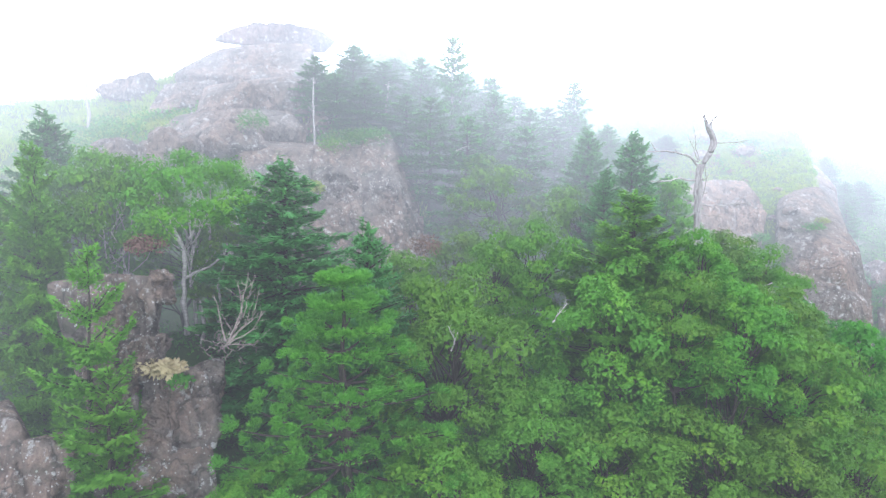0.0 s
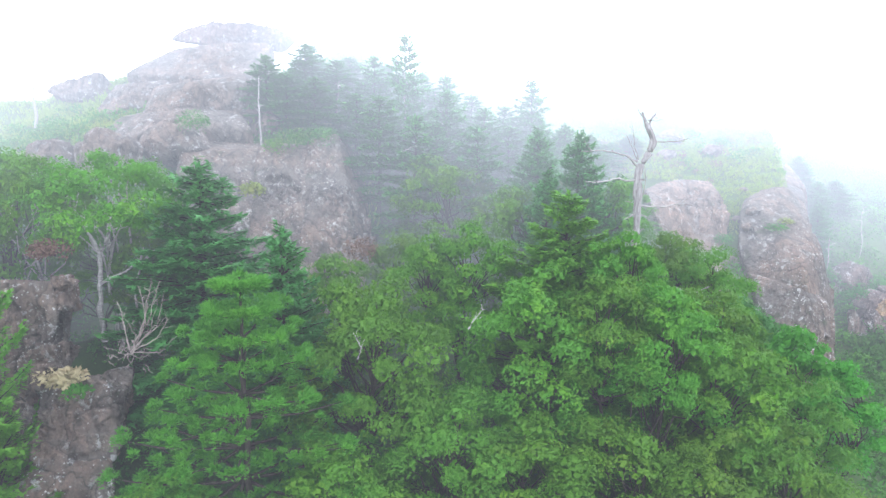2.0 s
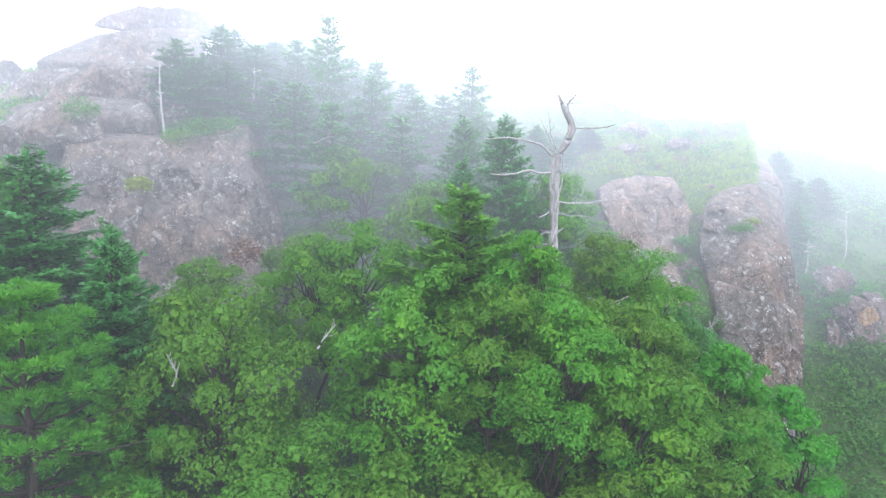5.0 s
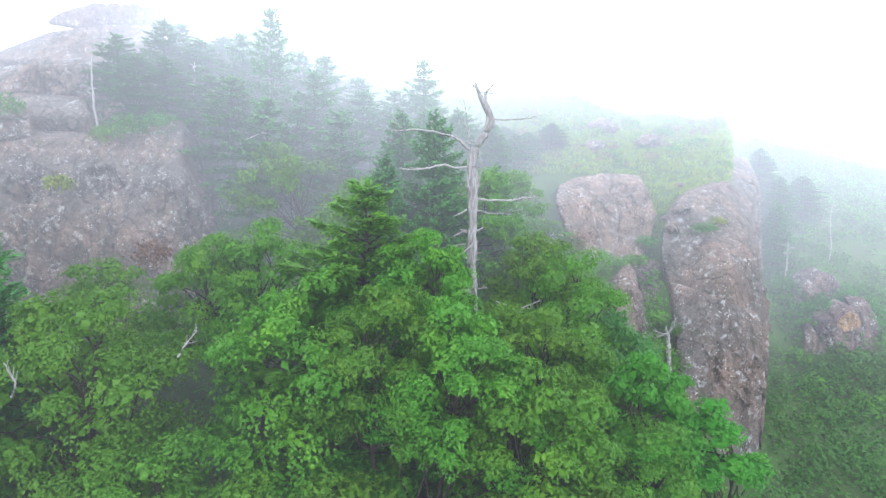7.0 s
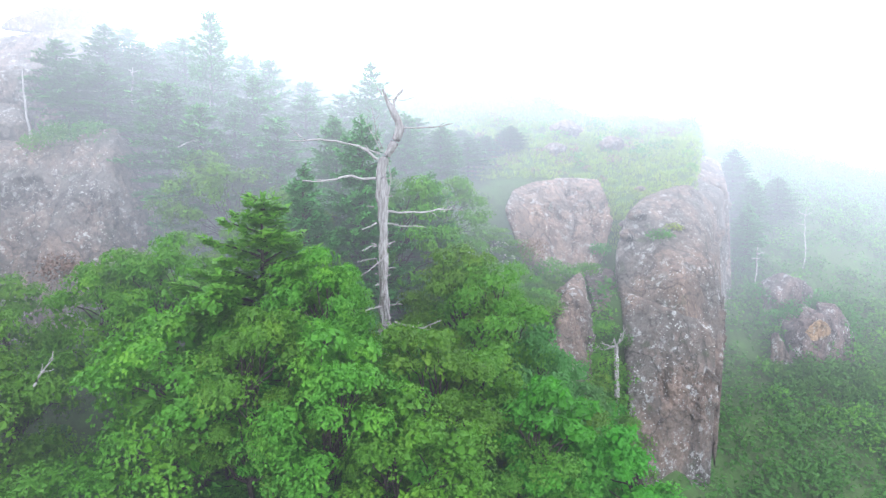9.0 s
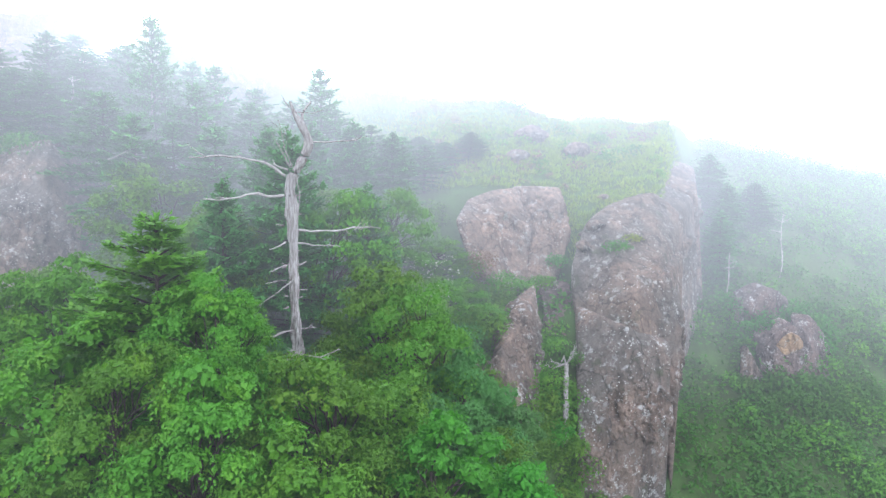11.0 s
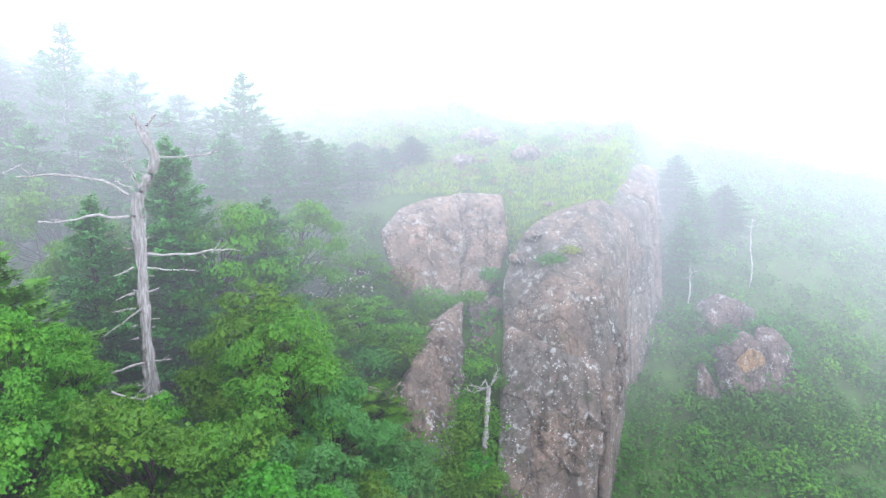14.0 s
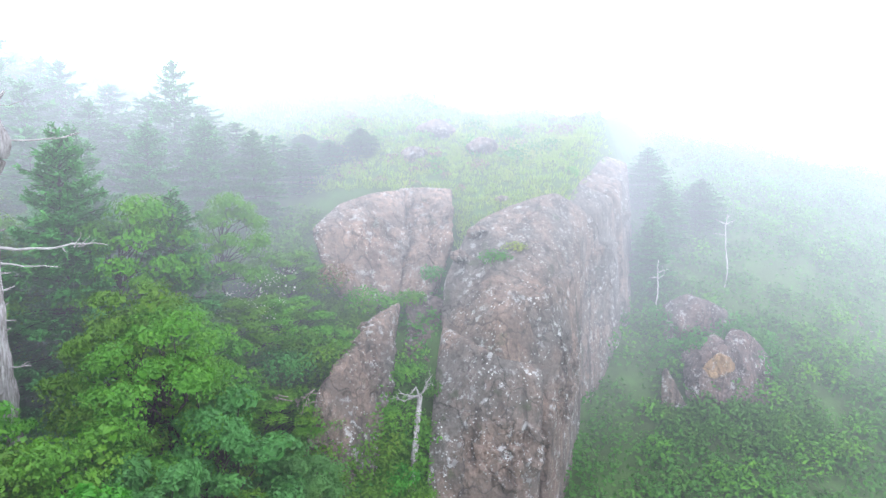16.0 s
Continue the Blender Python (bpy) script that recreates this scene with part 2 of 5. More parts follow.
    crack = ramp(nt, ed.outputs["Distance"], 0.0, 0.022, 1.0, 0.0)
    c = mix(nt, mathn(nt, "MULTIPLY", crack, 0.55), c, (0.04, 0.035, 0.03))
    p = node(nt, "ShaderNodeBsdfPrincipled", Roughness=0.9)
    p.inputs["Specular IOR Level"].default_value = 0.2
    nt.links.new(c, p.inputs["Base Color"])
    h = mathn(nt, "ADD", mathn(nt, "MULTIPLY", fine, 0.45), mathn(nt, "MULTIPLY", crack, -0.08))
    h = mathn(nt, "ADD", h, mathn(nt, "ADD", mathn(nt, "MULTIPLY", facets[0], 0.9), mathn(nt, "MULTIPLY", facets[1], 0.45)))
    h = mathn(nt, "ADD", h, mathn(nt, "MULTIPLY", noise_tex(nt, co, 2.2, 9, 0.7), 0.8))
    bu = node(nt, "ShaderNodeBump", Strength=1.0, Distance=0.3)
    nt.links.new(h, bu.inputs["Height"])
    nt.links.new(bu.outputs[0], p.inputs["Normal"])
    nt.links.new(p.outputs[0], out.inputs[0])
    return m


def plain_rough(name, a, b, scale, stretch=(1, 1, 1), rough=0.85, bump=0.4, dist=0.02):
    """Two-toned rough surface (bark, dead wood, soil), its grain stretched along an axis."""
    m, nt, out = material(name)
    tc = nt.nodes.new("ShaderNodeTexCoord")
    mp = nt.nodes.new("ShaderNodeMapping")
    mp.inputs["Scale"].default_value = stretch
    nt.links.new(tc.outputs["Object"], mp.inputs[0])
    n1 = noise_tex(nt, mp.outputs[0], scale, 7, 0.7)
    n2 = noise_tex(nt, tc.outputs["Object"], scale * 0.13, 3)
    c = mix(nt, ramp(nt, n1, 0.35, 0.65), a, b)
    c = mix(nt, ramp(nt, n2, 0.4, 0.7, 0, 0.5), c, tuple(v * 0.55 for v in a))
    p = node(nt, "ShaderNodeBsdfPrincipled", Roughness=rough)
    p.inputs["Specular IOR Level"].default_value = 0.2
    nt.links.new(c, p.inputs["Base Color"])
    bu = node(nt, "ShaderNodeBump", Strength=bump, Distance=dist)
    nt.links.new(n1, bu.inputs["Height"])
    nt.links.new(bu.outputs[0], p.inputs["Normal"])
    nt.links.new(p.outputs[0], out.inputs[0])
    return m


OAK = leaf_material("oak_leaf", (0.054, 0.159, 0.0107), (0.095, 0.247, 0.0157), (0.161, 0.309, 0.0178), 0.38)
OAK_YELLOW = leaf_material("yellowish_leaf", (0.0621, 0.166, 0.0142), (0.106, 0.248, 0.0204), (0.146, 0.274, 0.0236))
TEAL = leaf_material("bluish_leaf", (0.0524, 0.166, 0.035), (0.083, 0.253, 0.0524), (0.105, 0.279, 0.0481))
PALE = leaf_material("fresh_leaf", (0.0308, 0.176, 0.0123), (0.066, 0.334, 0.022), (0.088, 0.334, 0.0194))
SHRUB = leaf_material("shrub_leaf", (0.0337, 0.132, 0.0146), (0.0618, 0.206, 0.0211), (0.103, 0.223, 0.0285))
FIR = leaf_material("fir_needle", (0.0455, 0.163, 0.0416), (0.078, 0.26, 0.0585), (0.104, 0.312, 0.0546), 0.3)
FIR_FRESH = leaf_material("fresh_fir_needle", (0.0658, 0.221, 0.0239), (0.125, 0.37, 0.0335), (0.184, 0.442, 0.0359), 0.38)
PINE = leaf_material("pine_needle", (0.0568, 0.18, 0.0228), (0.109, 0.307, 0.0325), (0.151, 0.37, 0.0325), 0.38)
GRASS = leaf_material("grass_blade", (0.154, 0.218, 0.0315), (0.22, 0.299, 0.045), (0.33, 0.333, 0.081), 0.3)
DRY = leaf_material("dry_twig_leaf", (0.12, 0.07, 0.05), (0.2, 0.12, 0.08), (0.16, 0.1, 0.07), 0.2)
DRY_GRASS = leaf_material("dry_grass", (0.3, 0.23, 0.13), (0.42, 0.34, 0.2), (0.36, 0.3, 0.16), 0.3)
FLOWER = leaf_material("white_flower", (0.5, 0.52, 0.42), (0.7, 0.7, 0.6), (0.6, 0.6, 0.5), 0.3)
ROCK = rock_material("pinkish_grey_rock", (0.294, 0.204, 0.155), (0.223, 0.191, 0.163), (0.0714, 0.0561, 0.0473))
ROCK_WARM = rock_material("warm_streaked_rock", (0.371, 0.242, 0.175), (0.299, 0.242, 0.206), (0.123, 0.0876, 0.0721))
ROCK_DARK = rock_material("dark_reddish_rock", (0.24, 0.16, 0.13), (0.2, 0.16, 0.145), (0.07, 0.055, 0.05))
ROCK_FRESH = rock_material("broken_ochre_rock", (0.5, 0.3, 0.15), (0.4, 0.27, 0.17), (0.24, 0.14, 0.08))
DEADWOOD = plain_rough("bleached_deadwood", (0.45, 0.42, 0.4), (0.15, 0.12, 0.105), 6, (4, 4, 0.5), 0.85, 1.0, 0.06)
TWIG_BROWN = plain_rough("grey_brown_twig", (0.27, 0.22, 0.19), (0.13, 0.1, 0.085), 9, (1, 1, 1))
TWIG_GREY = plain_rough("pale_brown_twig", (0.34, 0.29, 0.25), (0.19, 0.155, 0.13), 9, (1, 1, 1))
TWIGWOOD = plain_rough("bleached_twig", (0.38, 0.355, 0.33), (0.25, 0.22, 0.21), 9, (1, 1, 1))
BARK = plain_rough("grey_brown_bark", (0.07, 0.055, 0.045), (0.035, 0.028, 0.024), 8, (2, 2, 0.5), 0.9, 0.7, 0.03)
BIRCH = plain_rough("pale_birch_bark", (0.42, 0.39, 0.36), (0.24, 0.22, 0.2), 6, (1, 1, 3))
SOIL = plain_rough("mossy_soil", (0.06, 0.12, 0.028), (0.05, 0.075, 0.025), 1.6, (1, 1, 1), 0.95, 0.8, 0.15)


# ---- ground ----
def lattice(p, seed):
    h = (p[..., 0] * 374761393 + p[..., 1] * 668265263 + p[..., 2] * 2147483647 + seed * 974634777).astype(np.int64)
    h = ((h ^ (h >> 13)) * 1274126177) & 0x7FFFFFFF
    h = ((h ^ (h >> 16)) * 668265263) & 0x7FFFFFFF
    return (h & 0xFFFFF) / 0xFFFFF


def value_noise(p, seed=0):
    i = np.floor(p).astype(np.int64)
    f = p - i
    f = f * f * (3 - 2 * f)
    r = 0
    for dx in (0, 1):
        for dy in (0, 1):
            for dz in (0, 1):
                w = (f[:, 0] if dx else 1 - f[:, 0]) * (f[:, 1] if dy else 1 - f[:, 1]) * (f[:, 2] if dz else 1 - f[:, 2])
                r = r + w * lattice(i + np.array([dx, dy, dz]), seed)
    return r * 2 - 1


def fbm(p, octaves=4, seed=0, gain=0.5):
    r, a = 0, 1.0
    for k in range(octaves):
        r = r + a * value_noise(p * 2 ** k + 17.3 * k, seed + k)
        a *= gain
    return r


def cells(p, seed=0):
    """Nearest-cell noise: distance to the cell wall and a number for each cell."""
    i = np.floor(p).astype(np.int64)
    f1, f2, idn = np.full(len(p), 9.0), np.full(len(p), 9.0), np.zeros(len(p))
    for dx in (-1, 0, 1):
        for dy in (-1, 0, 1):
            for dz in (-1, 0, 1):
                c = i + np.array([dx, dy, dz])
                q = c + np.stack([lattice(c, seed + 1), lattice(c, seed + 2), lattice(c, seed + 3)], -1)
                d = np.linalg.norm(p - q, axis=1)
                near = d < f1
                f2 = np.where(near, f1, np.minimum(f2, d))
                idn = np.where(near, lattice(c, seed + 7), idn)
                f1 = np.where(near, d, f1)
    return f2 - f1, idn


def lie(x, y):
    """The uneven ground's height."""
    return height(x, y) + 0.35 * fbm(np.stack([x * 0.45, y * 0.45, x * 0], -1), 4, 5)


def spread(a, b, fine, far, grow=1.25):
    """Grid lines: even from a to b, ever wider out to -far and far."""
    v = list(np.arange(a, b, fine))
    step, lo, hi = fine, v[0], v[-1]
    out_lo, out_hi = [], []
    while hi < far:
        step *= grow
        lo, hi = lo - step, hi + step
        out_lo.append(lo), out_hi.append(hi)
    return np.array(out_lo[::-1] + v + out_hi)


gx, gy = np.meshgrid(spread(-38, 44, 0.4, 900), spread(-22, 32, 0.4, 900), indexing="ij")
gp = np.stack([gx.ravel(), gy.ravel(), lie(gx.ravel(), gy.ravel())], 1)
nx_, ny_ = gx.shape
gi = (np.arange(nx_ - 1)[:, None] * ny_ + np.arange(ny_ - 1)[None]).ravel()
ground = new("ground", mesh_np("ground", gp, np.stack([gi, gi + ny_, gi + ny_ + 1, gi + 1], 1), SOIL, True))
tagged(ground, "steep mountainside of dark mossy soil under trees", "ground", kind="structure")


# ---- rocks ----
def rock(name, corners, mat, label, seed, level=6, sharp=60, block=0.28, scale=0.9, rough=0.16, group="", upright=0.45, chips=26, chip=0.82, ledge=0.3):
    """A weathered block within the hull of its corners: rounded edges, stepped joints, grooves between them, fine unevenness."""
    pts = np.array(corners, float)
    c = pts.mean(0)
    bm = bmesh.new()
    vs = [bm.verts.new(p - c) for p in pts]
    bmesh.ops.convex_hull(bm, input=vs)
    bm.normal_update()
    planes = [(np.array(f.normal), f.normal.dot(f.verts[0].co)) for f in bm.faces]
    bm.free()
    planes = [(n, d) if d > 0 else (-n, -d) for n, d in planes if abs(d) > 1e-3]
    N, D = np.array([p[0] for p in planes]), np.array([p[1] for p in planes])
    # break the corners off along further planes
    rng = np.random.default_rng(seed)
    more = unit(rng.normal(0, 1, (chips, 3)) * np.array([1, 1, 0.7]))
    N, D = np.concatenate([N, more]), np.concatenate([D, (more @ (pts - c).T).max(1) * rng.uniform(chip, 0.98, chips)])
    bm = bmesh.new()
    bmesh.ops.create_icosphere(bm, subdivisions=level, radius=1)
    u = np.array([v.co[:] for v in bm.verts])
    faces = np.array([[v.index for v in f.verts] for f in bm.faces])
    bm.free()
    k = np.maximum(u @ N.T, 0) / D
    s = (k ** sharp).sum(1)
    r = s ** (-1 / sharp)
    nor = unit((k ** (sharp - 1) / D) @ N)
    p = u * r[:, None]
    q = (p + c) * np.array([1, 1, upright]) * scale
    q = q + 0.18 * np.stack([fbm(q * 1.3, 2, seed + 40 + i) for i in range(3)], 1)
    wall, num = cells(q * 0.62, seed)
    wall2, num2 = cells(q * 1.7 + 5.1, seed + 20)
    size = float(np.median(r))
    wall3, num3 = cells(q * 4.2 + 2.7, seed + 30)
    d = 0.7 * block * (num - 0.6) + 0.5 * block * (num2 - 0.6) + 0.2 * block * (num3 - 0.6)
    d = d - 0.24 * block * np.exp(-wall / 0.015) - 0.08 * block * np.exp(-wall2 / 0.015)
    d = d + 0.07 * min(size, 2.5) * fbm((p + c) * 0.55, 3, seed + 9) + 0.9 * rough * (0.5 - np.abs(fbm((p + c) * np.array([1.5, 1.5, 0.9]), 5, seed + 3, 0.55)))
    # worn ledges
    w = (p + c)[:, 2] * 1.1 + 0.25 * (p + c)[:, 0] + 0.9 * fbm((p + c) * 0.4, 3, seed + 60)
    w = w - np.floor(w)
    d = d + ledge * block * (np.minimum(w, (1 - w) * 7) - 0.5)
    p = p + nor * d[:, None]
    base = np.array([0, 0, p[:, 2].min()])
    ob = new(name, mesh_np(name, p - base, faces, mat, True))
    ob.location = Vector(c + base)
    return tagged(ob, label, "rock", group)


def formation(name, label, mat, bodies, piece, seed, **kw):
    """A large rock made of several joined blocks, each a part."""
    top = tagged(new(name), label, "rock")
    top.location = Vector(np.array(bodies[0], float).mean(0))
    for k, corners in enumerate(bodies):
        ob = rock(piece, corners, mat, "", seed + 3 * k, **kw)
        for key in ("category", "group"):
            if key in ob:
                del ob[key]
        ob.location -= top.location
        ob.parent = top
    return top


def boulder(x, y, z, sx, sy, sz, mat, label, seed, level=5, **kw):
    rng = np.random.default_rng(seed)
    v = unit(rng.normal(0, 1, (16, 3))) * np.array([sx, sy, sz])
    v = np.concatenate([v, np.array([[sx, 0, 0], [-sx, 0, 0], [0, sy, 0], [0, -sy, 0], [0, 0, sz], [0, 0, -sz]]) * 0.95])
    return rock("boulder", v + np.array([x, y, z]), mat, label, seed, level, **kw)


# the ribbed pinnacle that stands out over the gully
formation("rock_pinnacle", "tall grey-pink rock pinnacle with pale lichen above a gully", ROCK, [
    [(10.1, 10.0, 2.2), (9.4, 8.8, 0.9), (9.2, 7.4, -0.9), (11.1, 6.0, -0.1), (11.0, 5.6, -1.4), (12.6, 7.4, 0.9), (12.6, 6.2, -1.6), (10.8, 10.2, 2.8), (13.9, 11.7, 3.7), (15.1, 11.6, 2.7),
     (13, 14, 3.4), (15.6, 13.0, 2.8), (15.2, 12, -4), (13.4, 8.5, -3), (9.6, 9, -3), (12.2, 8.8, 2.0)],
    [(9.2, 7.2, -0.6), (8.8, 5.2, -3.9), (8.6, 3.8, -7.5), (11.0, 5.6, -1.2), (10.5, 4.4, -4.4), (11.4, 4.5, -8), (12.4, 5.7, -1.9), (12.1, 4.9, -5), (12.0, 4.8, -8), (13.3, 8.5, -8), (12.6, 8, -0.8), (9.5, 8.5, -0.8)],
    [(11.9, 6.6, 0.3), (12.9, 7.2, 0.6), (12.7, 5.6, -3), (12.3, 5.0, -7.5), (13.4, 7.5, -7.5), (14.6, 10, 1.2), (14.4, 9.4, -5), (13, 9.5, 1.6)]],
    "rock_block", 11, level=7, sharp=50, block=0.3, scale=0.8, rough=0.15, upright=0.55, chips=14, chip=0.92, ledge=0.4)
boulder(10.0, 8.9, 1.55, 0.42, 0.4, 0.3, ROCK, "rounded knob of rock on the pinnacle's shoulder", 47, 4, block=0.08, rough=0.06)
boulder(10.6, 9.6, 2.35, 0.5, 0.45, 0.26, ROCK, "flat knob of rock on top of the pinnacle", 48, 4, block=0.08, rough=0.06)
formation("rock_rib", "long upright rock wall running back to the ridge", ROCK, [
    [(12.5, 11.6, 3.1), (15.3, 11.8, 2.7), (15.6, 14.5, 4.2), (16.8, 14.0, 3.4), (14.0, 9.8, -7), (17.2, 13.6, -4), (17.2, 14.6, -2), (13.5, 15, 4.0), (13, 13, 0)],
    [(14.4, 14, 4.2), (16.9, 13.8, 3.5), (17.0, 17.8, 5.5), (18.4, 17.6, 4.9), (17.7, 14, -4), (19.2, 18.5, -1), (14.5, 18, 5.3), (14.5, 15, 0)]],
    "rock_block", 31, level=6, sharp=50, block=0.4, scale=0.8, rough=0.15, upright=0.3, chips=12, chip=0.93)
formation("rock_outcrop", "rounded reddish rock outcrop with dark water streaks", ROCK_WARM, [
    [(4.7, 9.0, 2.6), (5.4, 11, 3.4), (6.6, 12, 3.8), (7.9, 12.4, 3.9), (7.9, 10.4, 2.4), (7.8, 9.2, -0.4), (6.9, 8.8, -0.3), (5.3, 8.5, 0.9), (6, 14, 3), (8, 14, 3), (6.5, 10, -2)],
    [(7.6, 12.6, 3.95), (8.6, 13, 3.95), (9.8, 12.5, 3.9), (9.8, 11.2, 3.1), (9.7, 10.2, 2.0), (9.3, 9.7, 0.6), (8.2, 9.2, -0.6), (7.7, 9.6, 0.2), (9.6, 14, 3.2), (7.8, 14, 3), (8.6, 10.5, -2)]],
    "rock_block", 13, level=6, sharp=50, block=0.3, scale=0.8, rough=0.18, chips=8, chip=0.95)
rock("rock_slab", [(7.0, 7.3, -0.2), (7.7, 7.3, -0.1), (6.5, 6.1, -0.9), (5.7, 4.0, -1.7), (5.0, 3.4, -5), (7.75, 6.8, -1), (7.3, 4.2, -4.5), (7.9, 8.6, 0.1), (6, 7.6, -1.2)],
     ROCK, "leaning pinkish rock slab among shrubs below the outcrop", 14, 6, 50, 0.24, 1.0, 0.16, chips=4, chip=0.97)
rock("rock_slab", [(8.0, 9.0, 0.5), (9.6, 9.0, 0.4), (9.3, 7.2, -1.6), (8.0, 6.8, -1.9), (8.6, 6.0, -3.6), (9.5, 6.5, -3), (8.8, 10, 0.4)],
     ROCK_DARK, "dark reddish rock wedged in a cleft beside the pinnacle", 15, 6, 14, 0.2, 1.0, 0.12)
# western cliff and the knoll above it
formation("rock_cliff", "broad sloping grey-pink cliff face with vertical cracks", ROCK, [
    [(-10.9, 9.1, 5.9), (-12.2, 8.5, 5.5), (-12.4, 7.2, 3.6), (-10.4, 6.5, 2.3), (-9.6, 6.6, 0.6), (-9.6, 4.9, -3), (-12.6, 4.4, -3), (-12.3, 5.4, 0.6), (-9.9, 11, 5.0), (-12.5, 12, 5.4), (-9.3, 10, -3), (-10.6, 8.2, 4.8)],
    [(-12.0, 8.7, 5.3), (-14.4, 8.3, 5.1), (-14.2, 6.6, 2.9), (-12.2, 6.2, 2.2), (-12.2, 4.6, -3), (-15, 4.3, -3), (-14.6, 12, 5.6), (-12, 12, 5.2)],
    [(-14.1, 8.6, 5.0), (-17.6, 7.9, 4.9), (-16.4, 6.4, 2.6), (-14.2, 6.6, 2.4), (-14.4, 4.7, -3), (-18.5, 5.0, -3), (-18, 12, 6), (-14, 12, 5.6)],
    [(-10.7, 8.6, 4.6), (-9.7, 7.4, 1.9), (-9.2, 7.2, 0.2), (-9.1, 6.2, -3), (-10.5, 6.2, 1.6), (-9.0, 9, -3), (-9.6, 10, 4), (-10.6, 10, 4.8), (-10.4, 6, -3)]],
    "buttress", 61, level=6, sharp=60, block=0.5, scale=0.9, rough=0.16, upright=0.35, chips=16, chip=0.9)
formation("knoll_rock", "stepped bare rock slope of the knoll", ROCK, [
    [(-22.5, 9.6, 4.4), (-18.2, 9.2, 6.3), (-14.8, 9.8, 5.8), (-21.5, 11.6, 6.6), (-15.2, 11.6, 7.0), (-18, 10.6, 7.0), (-22, 11, 3), (-15, 12, 3)],
    [(-20.6, 11.4, 6.0), (-19.6, 11.7, 7.7), (-17.4, 11.3, 8.2), (-15.0, 11.9, 8.5), (-14.7, 12.2, 6), (-16, 14.5, 9.2), (-20.4, 14, 8.4), (-18, 13, 5)],
    [(-23.2, 13.0, 6.6), (-20.6, 12.8, 7.4), (-22.8, 15.6, 8.7), (-19.8, 15, 8.9), (-22, 16, 6), (-20, 14, 5.5)]],
    "rock_step", 81, level=6, sharp=50, block=0.5, scale=0.7, rough=0.16, chips=20, chip=0.86)
boulder(-20.4, 7.6, 4.6, 1.5, 1.3, 1.1, ROCK, "rounded boulder on the shoulder of the knoll", 22, 5, group="knoll boulders")
boulder(-18.0, 8.9, 5.1, 1.9, 1.4, 1.1, ROCK, "wide rounded boulder on the shoulder of the knoll", 23, 5, group="knoll boulders")
boulder(-22.9, 8.2, 4.4, 1.3, 1.2, 0.9, ROCK, "low boulder half sunk in shrubs", 24, 5, group="knoll boulders")
boulder(-16.4, 12.9, 7.2, 1.8, 1.5, 1.5, ROCK, "cracked boulder on the knoll's slope", 25, 5, group="knoll boulders")
boulder(-19.0, 13.0, 7.2, 1.7, 1.4, 1.2, ROCK, "cracked boulder on the knoll's slope", 26, 5, group="knoll boulders")
boulder(-14.4, 11.6, 6.2, 1.0, 1.0, 0.9, ROCK, "squarish boulder beside a fir trunk", 27, 5, group="knoll boulders")
rock("rock_slab", [(-22.8, 16.0, 9.2), (-20.4, 18.5, 11.2), (-18, 18.4, 11.6), (-15.2, 18.5, 11.7), (-14.6, 15.0, 9.2), (-15.0, 14.5, 8.6), (-18.9, 15.0, 9.1), (-21.5, 20, 10.5), (-15, 20.5, 11.5), (-22, 17, 7), (-15, 17, 7)],
     ROCK, "long sloping bare rock slab below the summit", 28, 6, 30, 0.35, 0.6, 0.18, chips=10, chip=0.93)
# the cap's shade is put into its colour by the darker rock
rock("summit_rock", [(-21.3, 19.3, 11.7), (-20.2, 19.2, 12.4), (-18.6, 19.6, 13.0), (-16.6, 19.8, 13.2), (-14.6, 19.9, 12.8), (-13.6, 20.2, 12.2), (-15, 22, 12), (-19.5, 22.5, 12), (-16, 19.2, 11.6), (-18.5, 19.2, 11.5), (-14.4, 20.2, 11.4)],
     ROCK_DARK, "flat summit rock cap, coloured dark for its shade, dim in the cloud", 29, 6, 30, 0.2, 0.7, 0.14, chips=8, chip=0.93)
rock("rock_slab", [(-27.4, 17, 8.3), (-24, 16.6, 9.6), (-23.6, 18, 9.2), (-27, 19, 8), (-25, 16.4, 7.6), (-24, 17, 7.4)], ROCK, "low rock rising from the meadow", 30, 6, 14, 0.2, 0.8, 0.14)
# foreground boulders at the foot of the cliff
formation("boulder", "blocky lichen-spotted boulder beside dead branches", ROCK, [
    [(-21.2, -2.6, 0.7), (-19.2, -3.1, 1.05), (-18.2, -3.0, 0.9), (-18.0, -3.1, -0.4), (-18.3, -3.2, -1.6), (-20.0, -3.2, -1.8), (-20.6, -2, -0.5), (-18.4, -1, 0.6), (-18.6, -2, -3.6), (-20.4, -2, -3.6)],
    [(-18.3, -2.9, 1.15), (-17.7, -2.9, 0.9), (-17.5, -2.9, 0.3), (-17.9, -3.0, 0.0), (-18.4, -2.9, 0.2), (-18, -2, 0.9), (-17.8, -2.2, 0)],
    [(-18.9, -3.5, -0.9), (-17.9, -3.3, -0.7), (-17.9, -3.3, -2.2), (-19.0, -3.6, -2.4), (-18, -2, -1), (-18.8, -2, -3.4)]],
    "rock_block", 131, level=6, sharp=60, block=0.4, scale=1.0, upright=0.8, rough=0.15, chips=10, ledge=0.25, chip=0.9)
